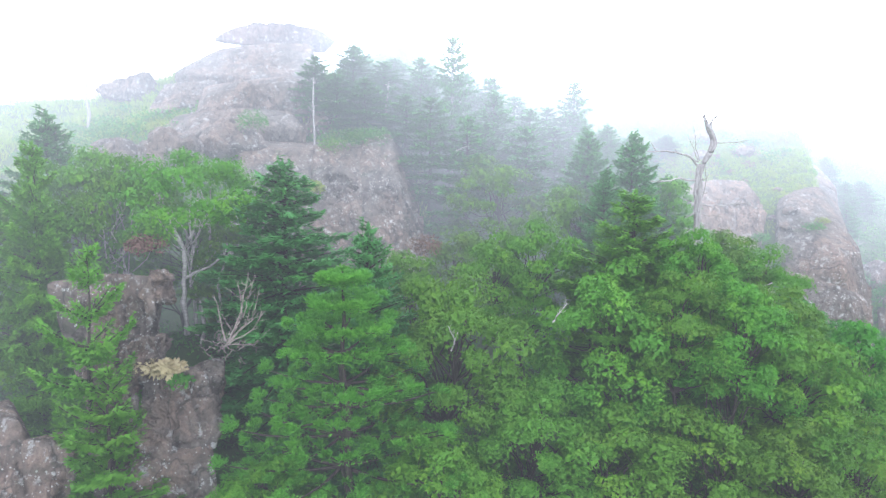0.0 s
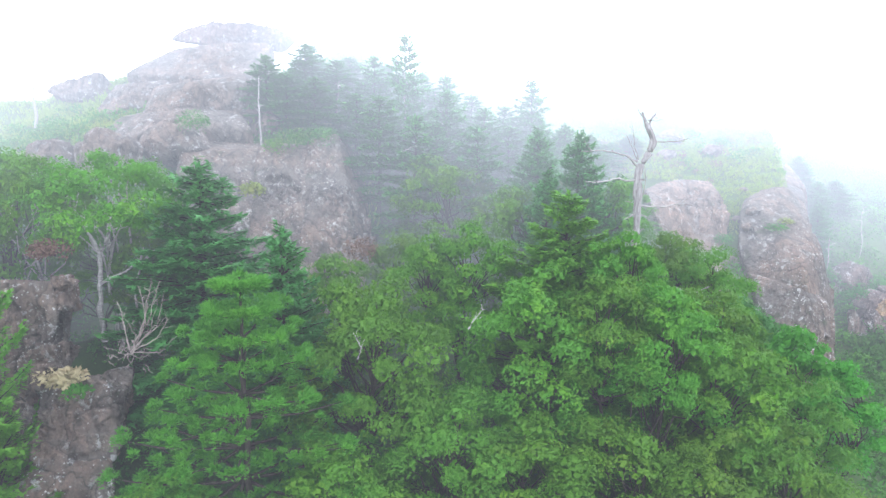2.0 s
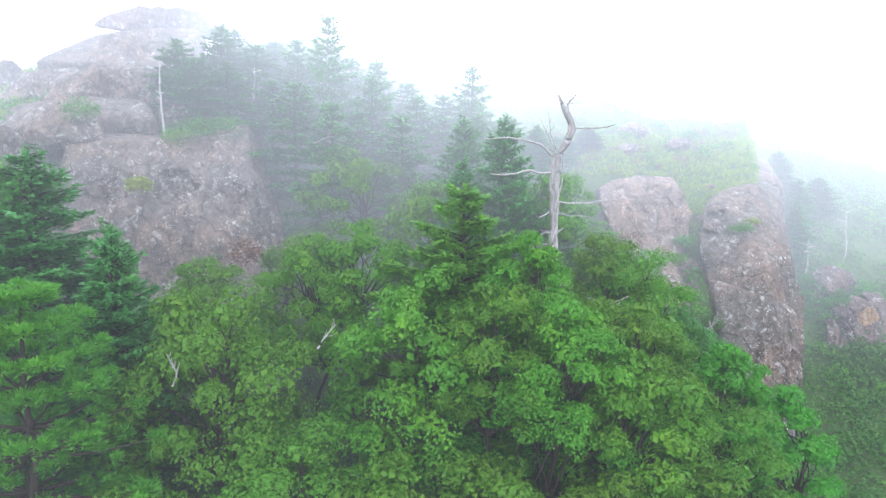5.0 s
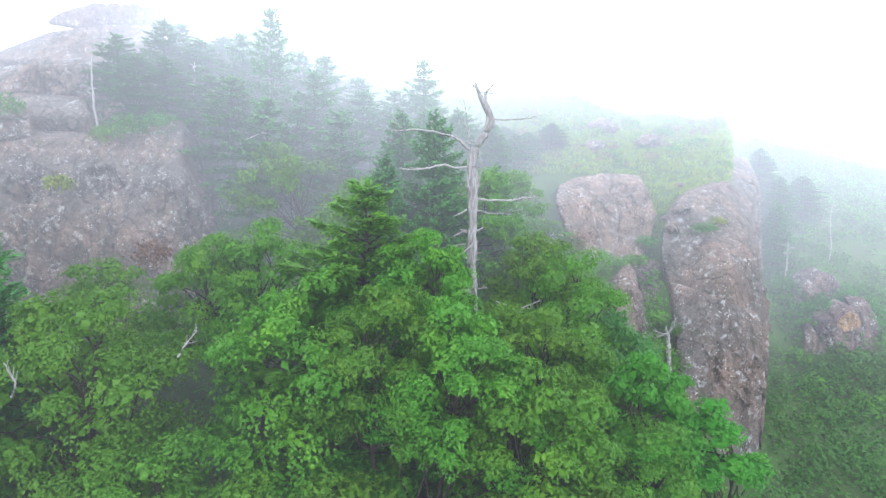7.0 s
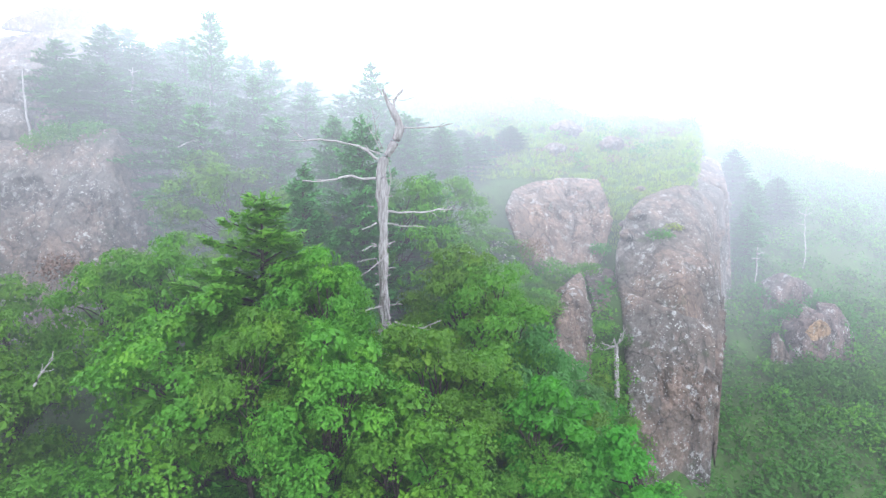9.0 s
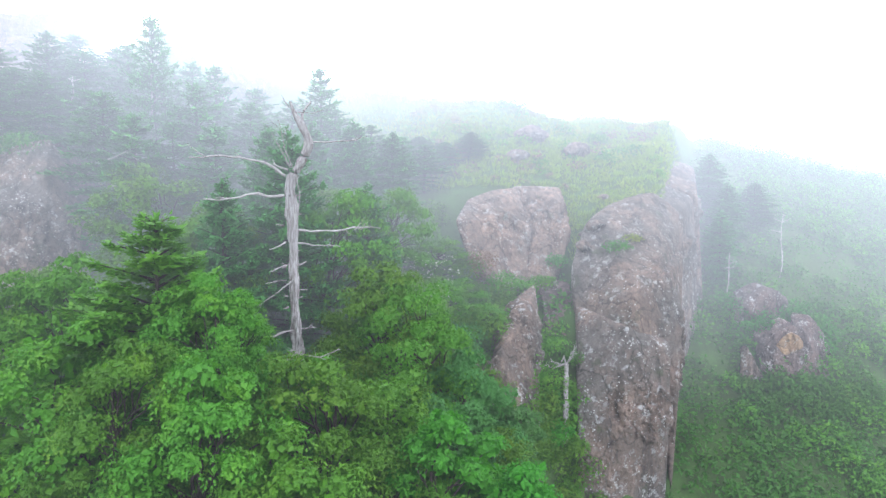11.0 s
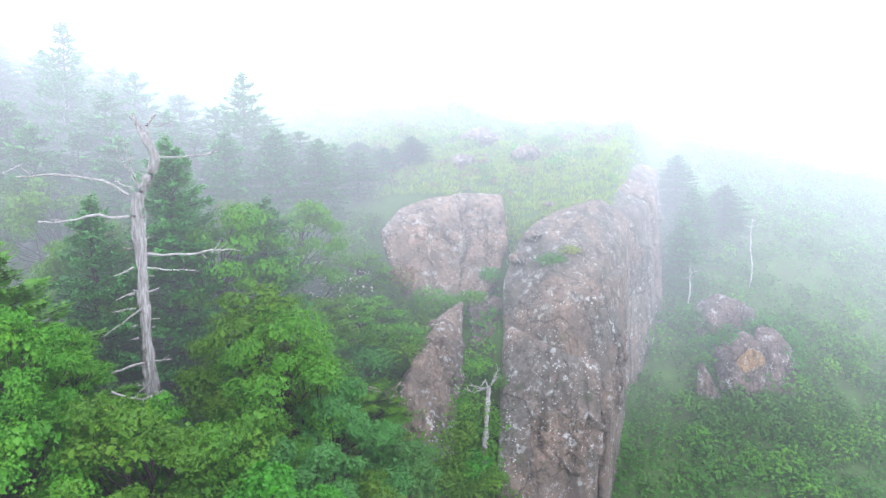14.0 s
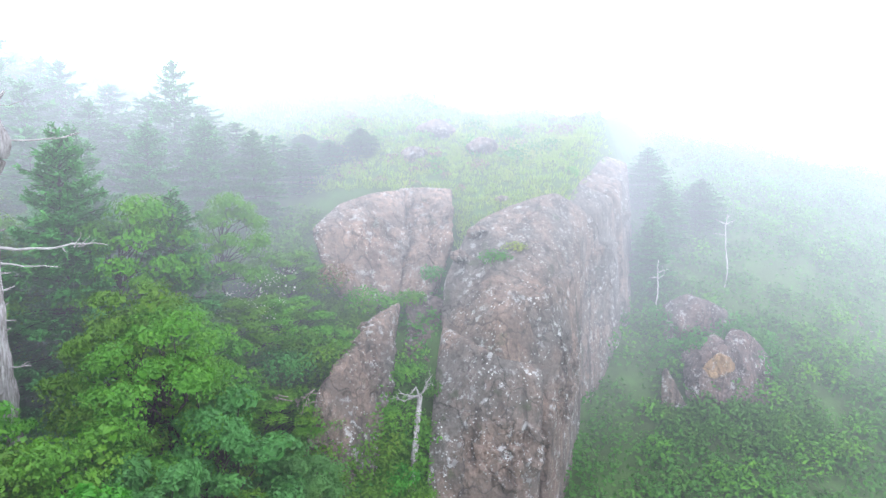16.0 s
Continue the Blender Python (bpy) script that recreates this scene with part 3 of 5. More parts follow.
formation("boulder", "tall rough boulder topped with dry grass", ROCK, [
    [(-18.4, -3.9, -1.7), (-17.0, -3.7, -1.6), (-16.35, -3.9, -2.2), (-16.2, -4.4, -3.6), (-18.2, -4.6, -3.8), (-18.5, -3, -2), (-16.3, -2.3, -1.6), (-16.9, -3, -4.5), (-18.2, -3, -4.5)],
    [(-19.3, -4.6, -2.0), (-18.3, -4.5, -1.9), (-18.2, -4.9, -3.0), (-19.2, -5.1, -3.4), (-19.3, -3.4, -2.2), (-18.2, -3.4, -3), (-19.0, -4, -4)],
    [(-18.0, -4.5, -3.6), (-16.3, -4.4, -3.5), (-16.1, -4.8, -5), (-16.2, -5.0, -8), (-19.1, -5.4, -4.1), (-19.3, -5.8, -8), (-19.1, -3.2, -4), (-16.8, -3, -8)]],
    "rock_block", 141, level=6, sharp=60, block=0.4, scale=1.0, upright=0.8, rough=0.15, chips=10, ledge=0.25, chip=0.9)
formation("boulder", "low lichen-spotted boulder under a young fir", ROCK, [
    [(-22.5, -4.5, -2.2), (-20.8, -5.0, -2.5), (-20.6, -5.4, -4), (-20.8, -5.8, -7.5), (-22.8, -6, -7.5), (-22, -3, -2.5), (-20.8, -3, -6)],
    [(-20.9, -5.1, -2.9), (-19.6, -4.9, -3.1), (-19.4, -5.3, -4.6), (-19.6, -5.8, -8), (-21.2, -6, -8), (-20, -3, -3.4), (-20, -3, -7)]],
    "rock_block", 151, level=6, sharp=60, block=0.4, scale=1.0, upright=0.8, rough=0.15, chips=10, ledge=0.25, chip=0.9)
# eastern gully
formation("rock_outcrop", "broken dark reddish rock outcrop on the gully side", ROCK_DARK, [
    [(18.9, 11.1, -4.4), (19.3, 11.1, -3.1), (20.4, 11.4, -2.6), (21.0, 11.6, -2.6), (20.9, 11.0, -4.4), (20.0, 10.7, -4.8), (20.8, 13.4, -2.4), (19.4, 13, -3), (20, 12, -6.5)],
    [(20.6, 11.6, -2.4), (21.8, 12.2, -2.2), (22.9, 12.6, -3.0), (23.1, 12.0, -4.2), (22.4, 11.3, -5.0), (20.7, 11.0, -4.8), (22, 14, -2.4), (22, 13, -6.5)]],
    "rock_block", 41, level=6, sharp=70, block=0.3, scale=0.8, rough=0.12, chips=4, chip=0.96)
rock("rock_slab", [(19.4, 11.0, -3.5), (19.6, 10.85, -3.1), (20.1, 10.8, -2.7), (20.6, 10.9, -2.9), (20.9, 11.0, -3.3), (20.4, 10.75, -3.6), (19.9, 10.75, -3.75), (20.2, 11.6, -3.1)],
     ROCK_FRESH, "freshly broken ochre rock face on the outcrop", 42, 5, 70, 0.16, 1.3, 0.08, chips=5, chip=0.92, ledge=0.2)
boulder(20.3, 14.0, -2.3, 1.9, 1.3, 1.6, ROCK_DARK, "grey boulder in the gully's scrub", 43, 5)
rock("rock_slab", [(18.0, 10.8, -3.0), (18.3, 10.6, -4.6), (18.9, 10.4, -4.9), (18.1, 11.5, -3.2), (18.8, 11.2, -5), (17.9, 11, -5)], ROCK, "small leaning slab beside the outcrop", 44, 5, 14, 0.1, 1.2, 0.06)
boulder(23.6, 10.0, -6.6, 0.5, 0.5, 0.7, ROCK, "small grey boulder deep in the gully", 45, 5, block=0.14)
boulder(28.8, 16.2, -3.2, 1.6, 1.2, 0.9, ROCK_WARM, "reddish boulder dim in the cloud", 46, 5)
# stones on the grassy back of the ridge
for k, (x, y, s) in enumerate(((-3.2, 11.6, 1.5), (9.2, 16.2, 0.8), (11.2, 15.0, 0.7), (1.2, 18.6, 1.0), (8.2, 14.6, 0.55), (11.8, 12.4, 0.3), (10.6, 10.9, 0.35), (1.7, 13.6, 0.45), (-5.5, 17.0, 1.8))):
    boulder(x, y, ground_at(x, y) + s * 0.2, s * 1.3, s, s * 0.7, ROCK, "grey stone in the grass of the ridge", 50 + k, 5, group="ridge stones", block=0.12 * s, rough=0.08 * s)


# ---- plants ----
def part(name, me, parent, label=""):
    ob = new(name, me)
    ob.parent = parent
    return tagged(ob, label)


def plant(name, label, category="tree", group=""):
    return tagged(new(name), label, category, group)


def broad_crown(rng, base, top, radius, clumps, leaves, size, open_=0.0):
    """Clump centres and leaf arrays of a broad-leaved crown: cushions made of tufts, each a rosette of leaves, over a shaded inside."""
    mid, half = (base + top) / 2, (top - base) / 2
    i = np.arange(clumps) + 0.5
    cz = 1 - 1.6 * i / clumps
    turn = 2.39996 * i + rng.uniform(0, 6.3)
    d = unit(np.stack([np.cos(turn) * np.sqrt(1 - cz * cz), np.sin(turn) * np.sqrt(1 - cz * cz), cz], 1) + 0.2 * rng.normal(0, 1, (clumps, 3)))
    f = 0.68 + 0.34 * rng.random(clumps)
    centres = d * f[:, None] * np.array([radius, radius, half]) + np.array([0, 0, mid])
    centres[:, :2] *= (1 - 0.25 * np.clip((centres[:, 2:3] - mid) / half, 0, 1))
    rc = radius * (0.2 + 0.17 * rng.random(clumps))
    shape = np.array([1.25, 1.25, 0.62])
    tufts = 15
    n = int(leaves * 0.86) // (clumps * tufts)
    e = unit(rng.normal(0, 0.85, (clumps, tufts, 3)) + np.array([0, 0, 0.85]) + 0.6 * d[:, None])
    tc = centres[:, None] + e * shape * rc[:, None, None] * rng.uniform(0.72 - open_, 1.12 + open_, (clumps, tufts, 1))
    tr = (rc[:, None] * rng.uniform(0.3, 0.52, (clumps, tufts)))[..., None]
    e, tc, tr = e.reshape(-1, 3), tc.reshape(-1, 3), tr.reshape(-1, 1)
    up = unit(e + np.array([0, 0, 0.8]))
    t1 = unit(np.cross(up, np.array([0.31, 0.95, 0.1])))
    t2 = np.cross(up, t1)
    a = rng.uniform(0, 6.3, (len(e), n, 1))
    rad = np.sqrt(rng.random((len(e), n, 1))) * tr[:, None]
    out = np.cos(a) * t1[:, None] + np.sin(a) * t2[:, None]
    pos = tc[:, None] + out * rad + up[:, None] * (-0.75 * rad ** 2 / tr[:, None] + 0.1 * tr[:, None] * rng.normal(0, 1, a.shape))
    nor = unit(up[:, None] + 0.7 * out * rad / tr[:, None] + 0.28 * rng.normal(0, 1, pos.shape)).reshape(-1, 3)
    along = out + 0.5 * rng.normal(0, 1, pos.shape) - np.array([0, 0, 0.25])
    k = len(nor)
    length = size * rng.uniform(0.7, 1.3, k)
    v, f = blades(pos.reshape(-1, 3), along.reshape(-1, 3), nor, length, length * rng.uniform(0.6, 0.85, k))
    m = int(leaves * 0.14) // clumps
    g = unit(rng.normal(0, 1, (clumps, m, 3)) + np.array([0, 0, 0.25]))
    pos = (centres[:, None] + g * shape * rc[:, None, None] * rng.uniform(0.3, 0.78, (clumps, m, 1))).reshape(-1, 3)
    nor = unit(g.reshape(-1, 3) + 0.3 * rng.normal(0, 1, pos.shape))
    length = size * rng.uniform(2.0, 3.0, len(pos))
    v2, f2 = blades(pos, np.cross(nor, rng.normal(0, 1, pos.shape)), nor, length, length * 0.8)
    return centres, rc, np.concatenate([v, v2]), np.concatenate([f, f2 + len(v)])


def broad_tree(name, label, seed, leaf, tall=7.0, radius=2.2, base=2.2, clumps=60, leaves=15000, size=0.13, bark=None, group="", stems=1, open_=0.0):
    rng = np.random.default_rng(seed)
    t = plant(name, label, "tree", group)
    centres, rc, v, f = broad_crown(rng, base, tall, radius, clumps, leaves, size, open_)
    paths = []
    for s in range(stems):
        foot = np.array([0.25 * s, 0.15 * s, -0.6 if bark else -0.9 * tall])
        top = np.array([rng.normal(0, 0.25), rng.normal(0, 0.25), tall * 0.82])
        tr = bend(foot, top, 9, rng, 0.3)
        tr[-6:] = bend(tr[-6], top, 6, rng, 0.3)
        r0 = (0.012 if bark else 0.024) * tall
        paths.append((tr, np.linspace(r0, r0 * 0.2, 9)))
        for c in centres[s::stems * (5 if bark else 1)]:
            h = np.clip((c[2] - 0.5 * base) / tall * rng.uniform(0.5, 0.8), 0.15, 0.9)
            a = tr[np.argmin(np.abs(tr[:, 2] - h * tall))]
            L = np.linalg.norm(c - a)
            paths.append((bend(a, c, 6, rng, 0.4, 0.1 * L), np.linspace(0.010 * tall * 0.6, 0.008, 6)))
    tv, tf = tubes(paths, 6)
    part("trunk", mesh_np("trunk", tv, tf, bark or BARK, True), t)
    part("crown", mesh_np("crown", v, f, leaf), t)
    return t


def fir_tree(name, label, seed, leaf, tall=6.0, radius=1.5, base=0.5, step=0.42, density=1.0, group="", droop=0.12, ragged=0.15, needle=0.12, tip=0.14):
    """A fir: whorls of flat, fan-shaped branches in tiers on a straight stem."""
    rng = np.random.default_rng(seed)
    t = plant(name, label, "tree", group)
    paths = [(bend((0, 0, -0.6), (0, 0, tall), 8, rng, 0.06), np.linspace(0.02 * tall, 0.012, 8))]
    P, A, Nn, Ln = [], [], [], []
    z = base
    while z < tall - 0.1:
        k = (z - base) / (tall - base)
        length = radius * min(1.0, (1 - k) / 0.55) ** 0.8 * (0.8 + 0.2 * min(1, k * 6)) + 0.1
        count = 9 + int(rng.integers(0, 3))
        a0 = rng.uniform(0, 6.3)
        for b in range(count):
            if rng.random() < ragged * 0.7:
                continue
            L = length * rng.uniform(1 - ragged * 1.8, 1.15)
            ang = a0 + b * 2 * np.pi / count + rng.normal(0, 0.2)
            out = np.array([np.cos(ang), np.sin(ang), 0.0])
            side = np.array([-out[1], out[0], 0.0])
            rise = -droop * (1 - k) * 1.6 + 0.5 * k + rng.normal(0, 0.07)
            zz = z + rng.normal(0, 0.07)

            def spine(s):
                return out * (s * L)[:, None] + np.array([0, 0, 1.0]) * (zz + rise * s * L + tip * L * s ** 2.5)[:, None]

            paths.append((np.concatenate([[[0, 0, zz]], spine(np.array([0.4, 0.7, 0.97]))]), [0.018 + 0.008 * L, 0.014, 0.009, 0.004]))
            wide = (0.42 * L + 0.07)
            n = int((L * wide * 1.3) / 0.0033 * density) + 6
            s = 0.1 + 0.9 * rng.random(n) ** 0.75
            w = wide * (np.sin(np.pi * np.clip(s, 0, 1) ** 0.8) ** 0.7 * 0.85 + 0.15) * (1 - 0.25 * (s > 0.9))
            lat = rng.uniform(-1, 1, n)
            # twigs stand off the spine in teeth
            tooth = 0.72 + 0.28 * np.sign(np.sin(s * L * 26 + b))
            q = spine(np.clip(s - 0.18 * np.abs(lat), 0.05, 1)) + side * (lat * w * tooth)[:, None]
            q[:, 2] += 0.03 * rng.normal(0, 1, n) - 0.28 * np.abs(lat) * w
            P.append(q)
            A.append(out * 0.8 + side * (np.sign(lat) * rng.uniform(0.2, 1.1, n))[:, None] + 0.3 * rng.normal(0, 1, (n, 3)) + np.array([0, 0, 0.12]))
            Nn.append(np.array([0, 0, 1.0]) + 0.35 * out + 0.25 * rng.normal(0, 1, (n, 3)))
            Ln.append(needle * rng.uniform(0.7, 1.3, n))
        z += step * rng.uniform(0.8, 1.2) * (1 - 0.5 * k)
    n = 40
    P.append(np.c_[0.03 * rng.normal(0, 1, (n, 2)), tall - 0.5 * rng.random(n)]), A.append(rng.normal(0, 0.5, (n, 3)) + np.array([0, 0, 1.0]))
    Nn.append(rng.normal(0, 1, (n, 3))), Ln.append(np.full(n, needle))
    P, A, Nn, Ln = map(np.concatenate, (P, A, Nn, Ln))
    v, f = needles(P, A, Nn, Ln, Ln * 0.52)
    tv, tf = tubes(paths, 5)
    part("trunk", mesh_np("trunk", tv, tf, BARK, True), t)
    part("crown", mesh_np("crown", v, f, leaf), t)
    return t


def pine_tree(name, label, seed, leaf, tall=6.5, radius=2.2, base=0.6, tufts=900):
    """A five-needled pine: upswept branches that end in brushes of long needles."""
    rng = np.random.default_rng(seed)
    t = plant(name, label)
    paths = [(bend((0, 0, -0.6), (0, 0, tall), 9, rng, 0.1), np.linspace(0.085, 0.015, 9))]
    cp, cd = [], []
    z = base
    while z < tall - 0.05:
        k = (z - base) / (tall - base)
        length = radius * min(1.0, (1 - k) / 0.95) ** 0.85 * (0.72 + 0.28 * min(1, k * 5)) + 0.12
        count = 9
        a0 = rng.uniform(0, 6.3)
        for b in range(count):
            L = length * rng.uniform(0.7, 1.2)
            ang = a0 + b * 2 * np.pi / count + rng.normal(0, 0.2)
            out = np.array([np.cos(ang), np.sin(ang), 0.0])
            side = np.array([-out[1], out[0], 0.0])
            s = np.linspace(0.2, 1, max(3, int(L / 0.36)))
            pts = out * (s * L)[:, None] + np.array([0, 0, 1.0]) * (z - 0.04 * L * s + 0.2 * L * s ** 2.6)[:, None]
            paths.append((np.concatenate([[[0, 0, z]], pts]), np.linspace(0.035, 0.008, len(pts) + 1)))
            for i, p in enumerate(pts):
                for sg in (-1, 1):
                    tl = (0.42 * L * (1.1 - s[i]) + 0.1) * rng.uniform(0.5, 1.2)
                    for u in np.linspace(1, 0.0, max(1, int(tl / 0.3)) + 1)[:-1]:
                        cp.append(p + (out * 0.6 + side * sg * 0.85) * tl * u + np.array([0, 0, 0.2 * tl * u])), cd.append(out * 0.5 + side * sg * 0.3 + np.array([0, 0, 0.8]))
                if i == len(pts) - 1:
                    cp.append(p), cd.append(out * 0.7 + np.array([0, 0, 0.8]))
        z += 0.78 * rng.uniform(0.8, 1.15) * (1 - 0.5 * k)
    for i in range(5):
        cp.append(np.array([0, 0, tall - 0.16 * i])), cd.append(np.array([rng.normal(0, 0.3), rng.normal(0, 0.3), 1.0]))
    cp, cd = np.array(cp), unit(np.array(cd))
    n = 110
    d = unit(cd[:, None] * 0.45 + np.array([0, 0, 0.35]) + 0.62 * rng.normal(0, 1, (len(cp), n, 3)))
    wide = rng.uniform(0.06, 0.13, (len(cp), 1, 1))
    pos = cp[:, None] + d * wide * rng.uniform(0.3, 1.0, (len(cp), n, 1)) * np.array([1, 1, 1.2])
    k = len(cp) * n
    ln = 0.06 * rng.uniform(0.75, 1.3, k)
    d = unit(d + cd[:, None] * 0.5 + 0.25 * rng.normal(0, 1, d.shape))
    v, f = needles(pos.reshape(-1, 3), d.reshape(-1, 3), rng.normal(0, 1, (k, 3)), ln, ln * 0.22 + 0.008)
    tv, tf = tubes(paths, 6)
    part("trunk", mesh_np("trunk", tv, tf, BARK, True), t)
    part("crown", mesh_np("crown", v, f, leaf), t)
    return t


FIRST = {}


def stand(kind, x, y, top, radius, turn=0.0, sink=0.0, foot=None, slim=0.0):
    """Puts a plant of a kind at x, y so that it ends at a height and has a crown radius. The first one is the pattern for the rest."""
    proto, tall, wide = kind
    z = ground_at(x, y) - sink if foot is None else foot
    s = (top - z) / tall
    if slim and s > slim * radius / wide:
        s = slim * radius / wide
        z = top - s * tall
    m = pose(x, y, z, 0, 0, turn) @ Matrix.Diagonal((radius / wide, radius / wide, s, 1))
    if proto.name not in FIRST:
        FIRST[proto.name] = True
        proto.matrix_basis = m
        return proto
    basis = proto.matrix_basis.copy()
    proto.matrix_basis = Matrix.Identity(4)
    made = copy_thing(proto, m)
    proto.matrix_basis = basis
    return made


OAK_LABEL = "dense green oak with clumped foliage on the slope"
oak_a = (broad_tree("oak_tree", OAK_LABEL, 1, OAK, 7, 2.2, 1.0, 40, 19000, 0.087, group="oaks of the slope"), 7, 2.2)
oak_b = (broad_tree("oak_tree", OAK_LABEL, 2, OAK, 7, 2.2, 0.9, 46, 19000, 0.085, group="oaks of the slope"), 7, 2.2)
oak_c = (broad_tree("oak_tree", "yellowish-green oak with loose foliage on the slope", 3, OAK_YELLOW, 7, 2.2, 0.9, 44, 21000, 0.078, group="yellowish oaks", open_=0.05), 7, 2.2)
oak_d = (broad_tree("oak_tree", "hazy green oak standing back on the upper slope", 8, OAK, 7, 2.2, 0.6, 44, 13000, 0.1, group="oaks of the upper slope"), 7, 2.2)
teal_t = (broad_tree("rowan_tree", "bluish-green rowan with feathery leaves", 4, TEAL, 5, 1.5, 0.6, 40, 12000, 0.09, group="rowans"), 5, 1.5)
pale_t = (broad_tree("maple_tree", "bright fresh-green young maple", 5, PALE, 5, 1.4, 0.6, 34, 10000, 0.095, group="young maples"), 5, 1.4)
birch_t = (broad_tree("birch_tree", "thin birch with pale crooked stems and light foliage", 6, OAK, 6, 2.2, 3.0, 46, 14000, 0.075, BIRCH, "birches", 2, 0.2), 6, 2.2)
fir_a = (fir_tree("fir_tree", "dark green fir with layered branches", 11, FIR, 6, 1.6, 0.4, 0.46, 0.7, group="firs of the slope", ragged=0.1, needle=0.14, tip=-0.08), 6, 1.6)
fir_b = (fir_tree("fir_tree", "dark ragged fir with a thin top on the ridge", 12, FIR, 6.5, 1.7, 1.0, 0.55, 0.24, "ridge firs", 0.12, 0.24, 0.23, -0.05), 6.5, 1.5)
fir_c = (fir_tree("fir_tree", "fresh-green young fir with layered branches", 13, FIR_FRESH, 6, 1.8, 0.5, 0.5, 1.3, "young firs", -0.06, 0.16, 0.13, -0.1), 6, 1.8)
fir_d = (fir_tree("fir_tree", "sparse bright-green young fir before the boulders", 14, FIR_FRESH, 5, 1.2, 0.6, 0.7, 1.5, "sparse young firs", 0.05, 0.3, 0.12), 5, 1.2)
pine = (pine_tree("pine_tree", "bright green pine with brush-like needle tufts", 21, PINE), 6.5, 2.2)

# oaks of the middle slope
for n, (kind, x, y, top, r) in enumerate((
        (oak_c, -9.6, -3.3, 1.2, 2.2), (oak_a, -6.0, 0.3, 2.3, 1.7), (oak_d, -6.3, 6.6, 4.9, 2.0), (oak_a, -4.4, -2.7, 1.3, 2.3), (oak_b, 2.1, 1.3, 1.95, 1.7),
        (oak_a, -1.55, -2.5, 2.3, 1.3), (oak_b, -2.7, -4.0, 1.2, 1.4), (oak_a, -0.9, -4.6, 0.9, 1.7), (oak_b, 2.3, -1.9, -0.1, 1.8), (oak_a, 0.5, -5.2, -0.4, 1.7),
        (oak_b, 0.9, -3.2, 0.7, 1.6), (oak_a, -7.6, 0.3, 1.9, 1.5), (oak_b, -10.6, 0.6, 1.2, 1.7), (oak_c, -7.6, -5.2, -1.6, 1.9), (oak_a, -5.4, -6.0, -2.4, 2.0),
        (oak_b, -2.9, -6.3, -2.3, 2.0), (oak_a, -0.8, -6.6, -2.5, 1.8), (oak_b, 1.6, -6.0, -2.6, 1.7), (oak_c, 2.8, 0.6, 1.7, 1.7), (oak_d, 0.6, 4.6, 4.0, 1.7),
        (oak_d, -3.4, 4.2, 3.6, 1.9), (oak_b, 3.3, 6.3, 0.8, 1.7), (oak_a, 2.3, 3.6, 0.9, 1.6), (oak_c, 3.2, -4.6, -1.6, 1.4), (oak_d, -8.2, 3.6, 1.7, 1.5),
        (oak_d, -21.6, 1.0, 4.7, 2.0), (oak_d, -24.0, -0.5, 3.6, 2.2), (oak_d, -21.0, 3.5, 3.8, 1.8), (oak_b, -10.2, -6.6, -2.6, 1.8), (oak_a, -14.6, -5.6, -3.4, 1.5),
        (oak_b, 4.9, -1.4, -2.0, 1.3), (oak_d, -4.6, 8.2, 4.2, 1.5), (oak_d, -0.6, 8.0, 4.0, 1.6), (oak_a, 4.6, 4.2, -1.6, 1.3), (oak_b, 4.4, 6.6, 0.7, 1.3), (oak_d, 4.0, 8.6, 1.9, 1.2), (oak_b, 5.6, 6.9, -0.4, 1.0),
        (oak_d, 2.5, 7.4, 4.0, 1.3), (oak_b, -1.1, -1.6, 1.6, 0.7), (oak_d, -17.0, 1.6, 2.4, 1.5), (oak_d, -16.2, 0.4, 1.2, 1.2), (oak_d, -18.6, 1.6, 2.6, 1.4), (oak_b, 0.4, -1.7, 0.25, 1.2))):
    stand(kind, x, y, top, r, 137.5 * n, slim=1.12)
for n, (x, y, top, r) in enumerate(((4.3, 0.5, -0.4, 1.4), (3.8, -1.9, -0.8, 1.2), (5.7, 1.6, -2.2, 1.1))):
    stand(teal_t, x, y, top, r, 100 * n, slim=1.1)
for n, (x, y, top, r) in enumerate(((3.6, -3.6, -0.5, 1.3), (5.2, -3.8, -1.6, 1.2))):
    stand(pale_t, x, y, top, r, 60 + 100 * n, slim=1.1)
for n, (x, y, top, r) in enumerate(((-17.8, 0.3, 4.4, 2.3), (-20.0, 0.6, 4.2, 1.8))):
    stand(birch_t, x, y, top, r, 40 + 110 * n)
# conifers
stand(pine, -12.8, -5.3, 1.4, 3.9, 20)
for n, (x, y, top, r) in enumerate(((-14.8, -0.6, 4.2, 2.6), (-12.1, -2.4, 2.35, 1.7), (-0.9, 3.9, 5.7, 1.8), (-2.6, 2.6, 4.2, 1.5), (1.4, 5.4, 4.0, 1.5), (-2.0, 6.4, 6.0, 1.7),
                                    (-23.6, 3.4, 5.9, 2.0), (-26, 2.0, 6.0, 1.8), (5.9, 14.6, 6.5, 0.9), (4.6, 14.2, 6.0, 0.8), (3.4, 14.8, 6.3, 0.9), (0.6, 10.6, 6.6, 1.4), (2.2, 11.2, 6.2, 1.2),
                                    (-1.0, 9.4, 6.4, 1.5))):
    stand(fir_a, x, y, top, r, 77 * n)
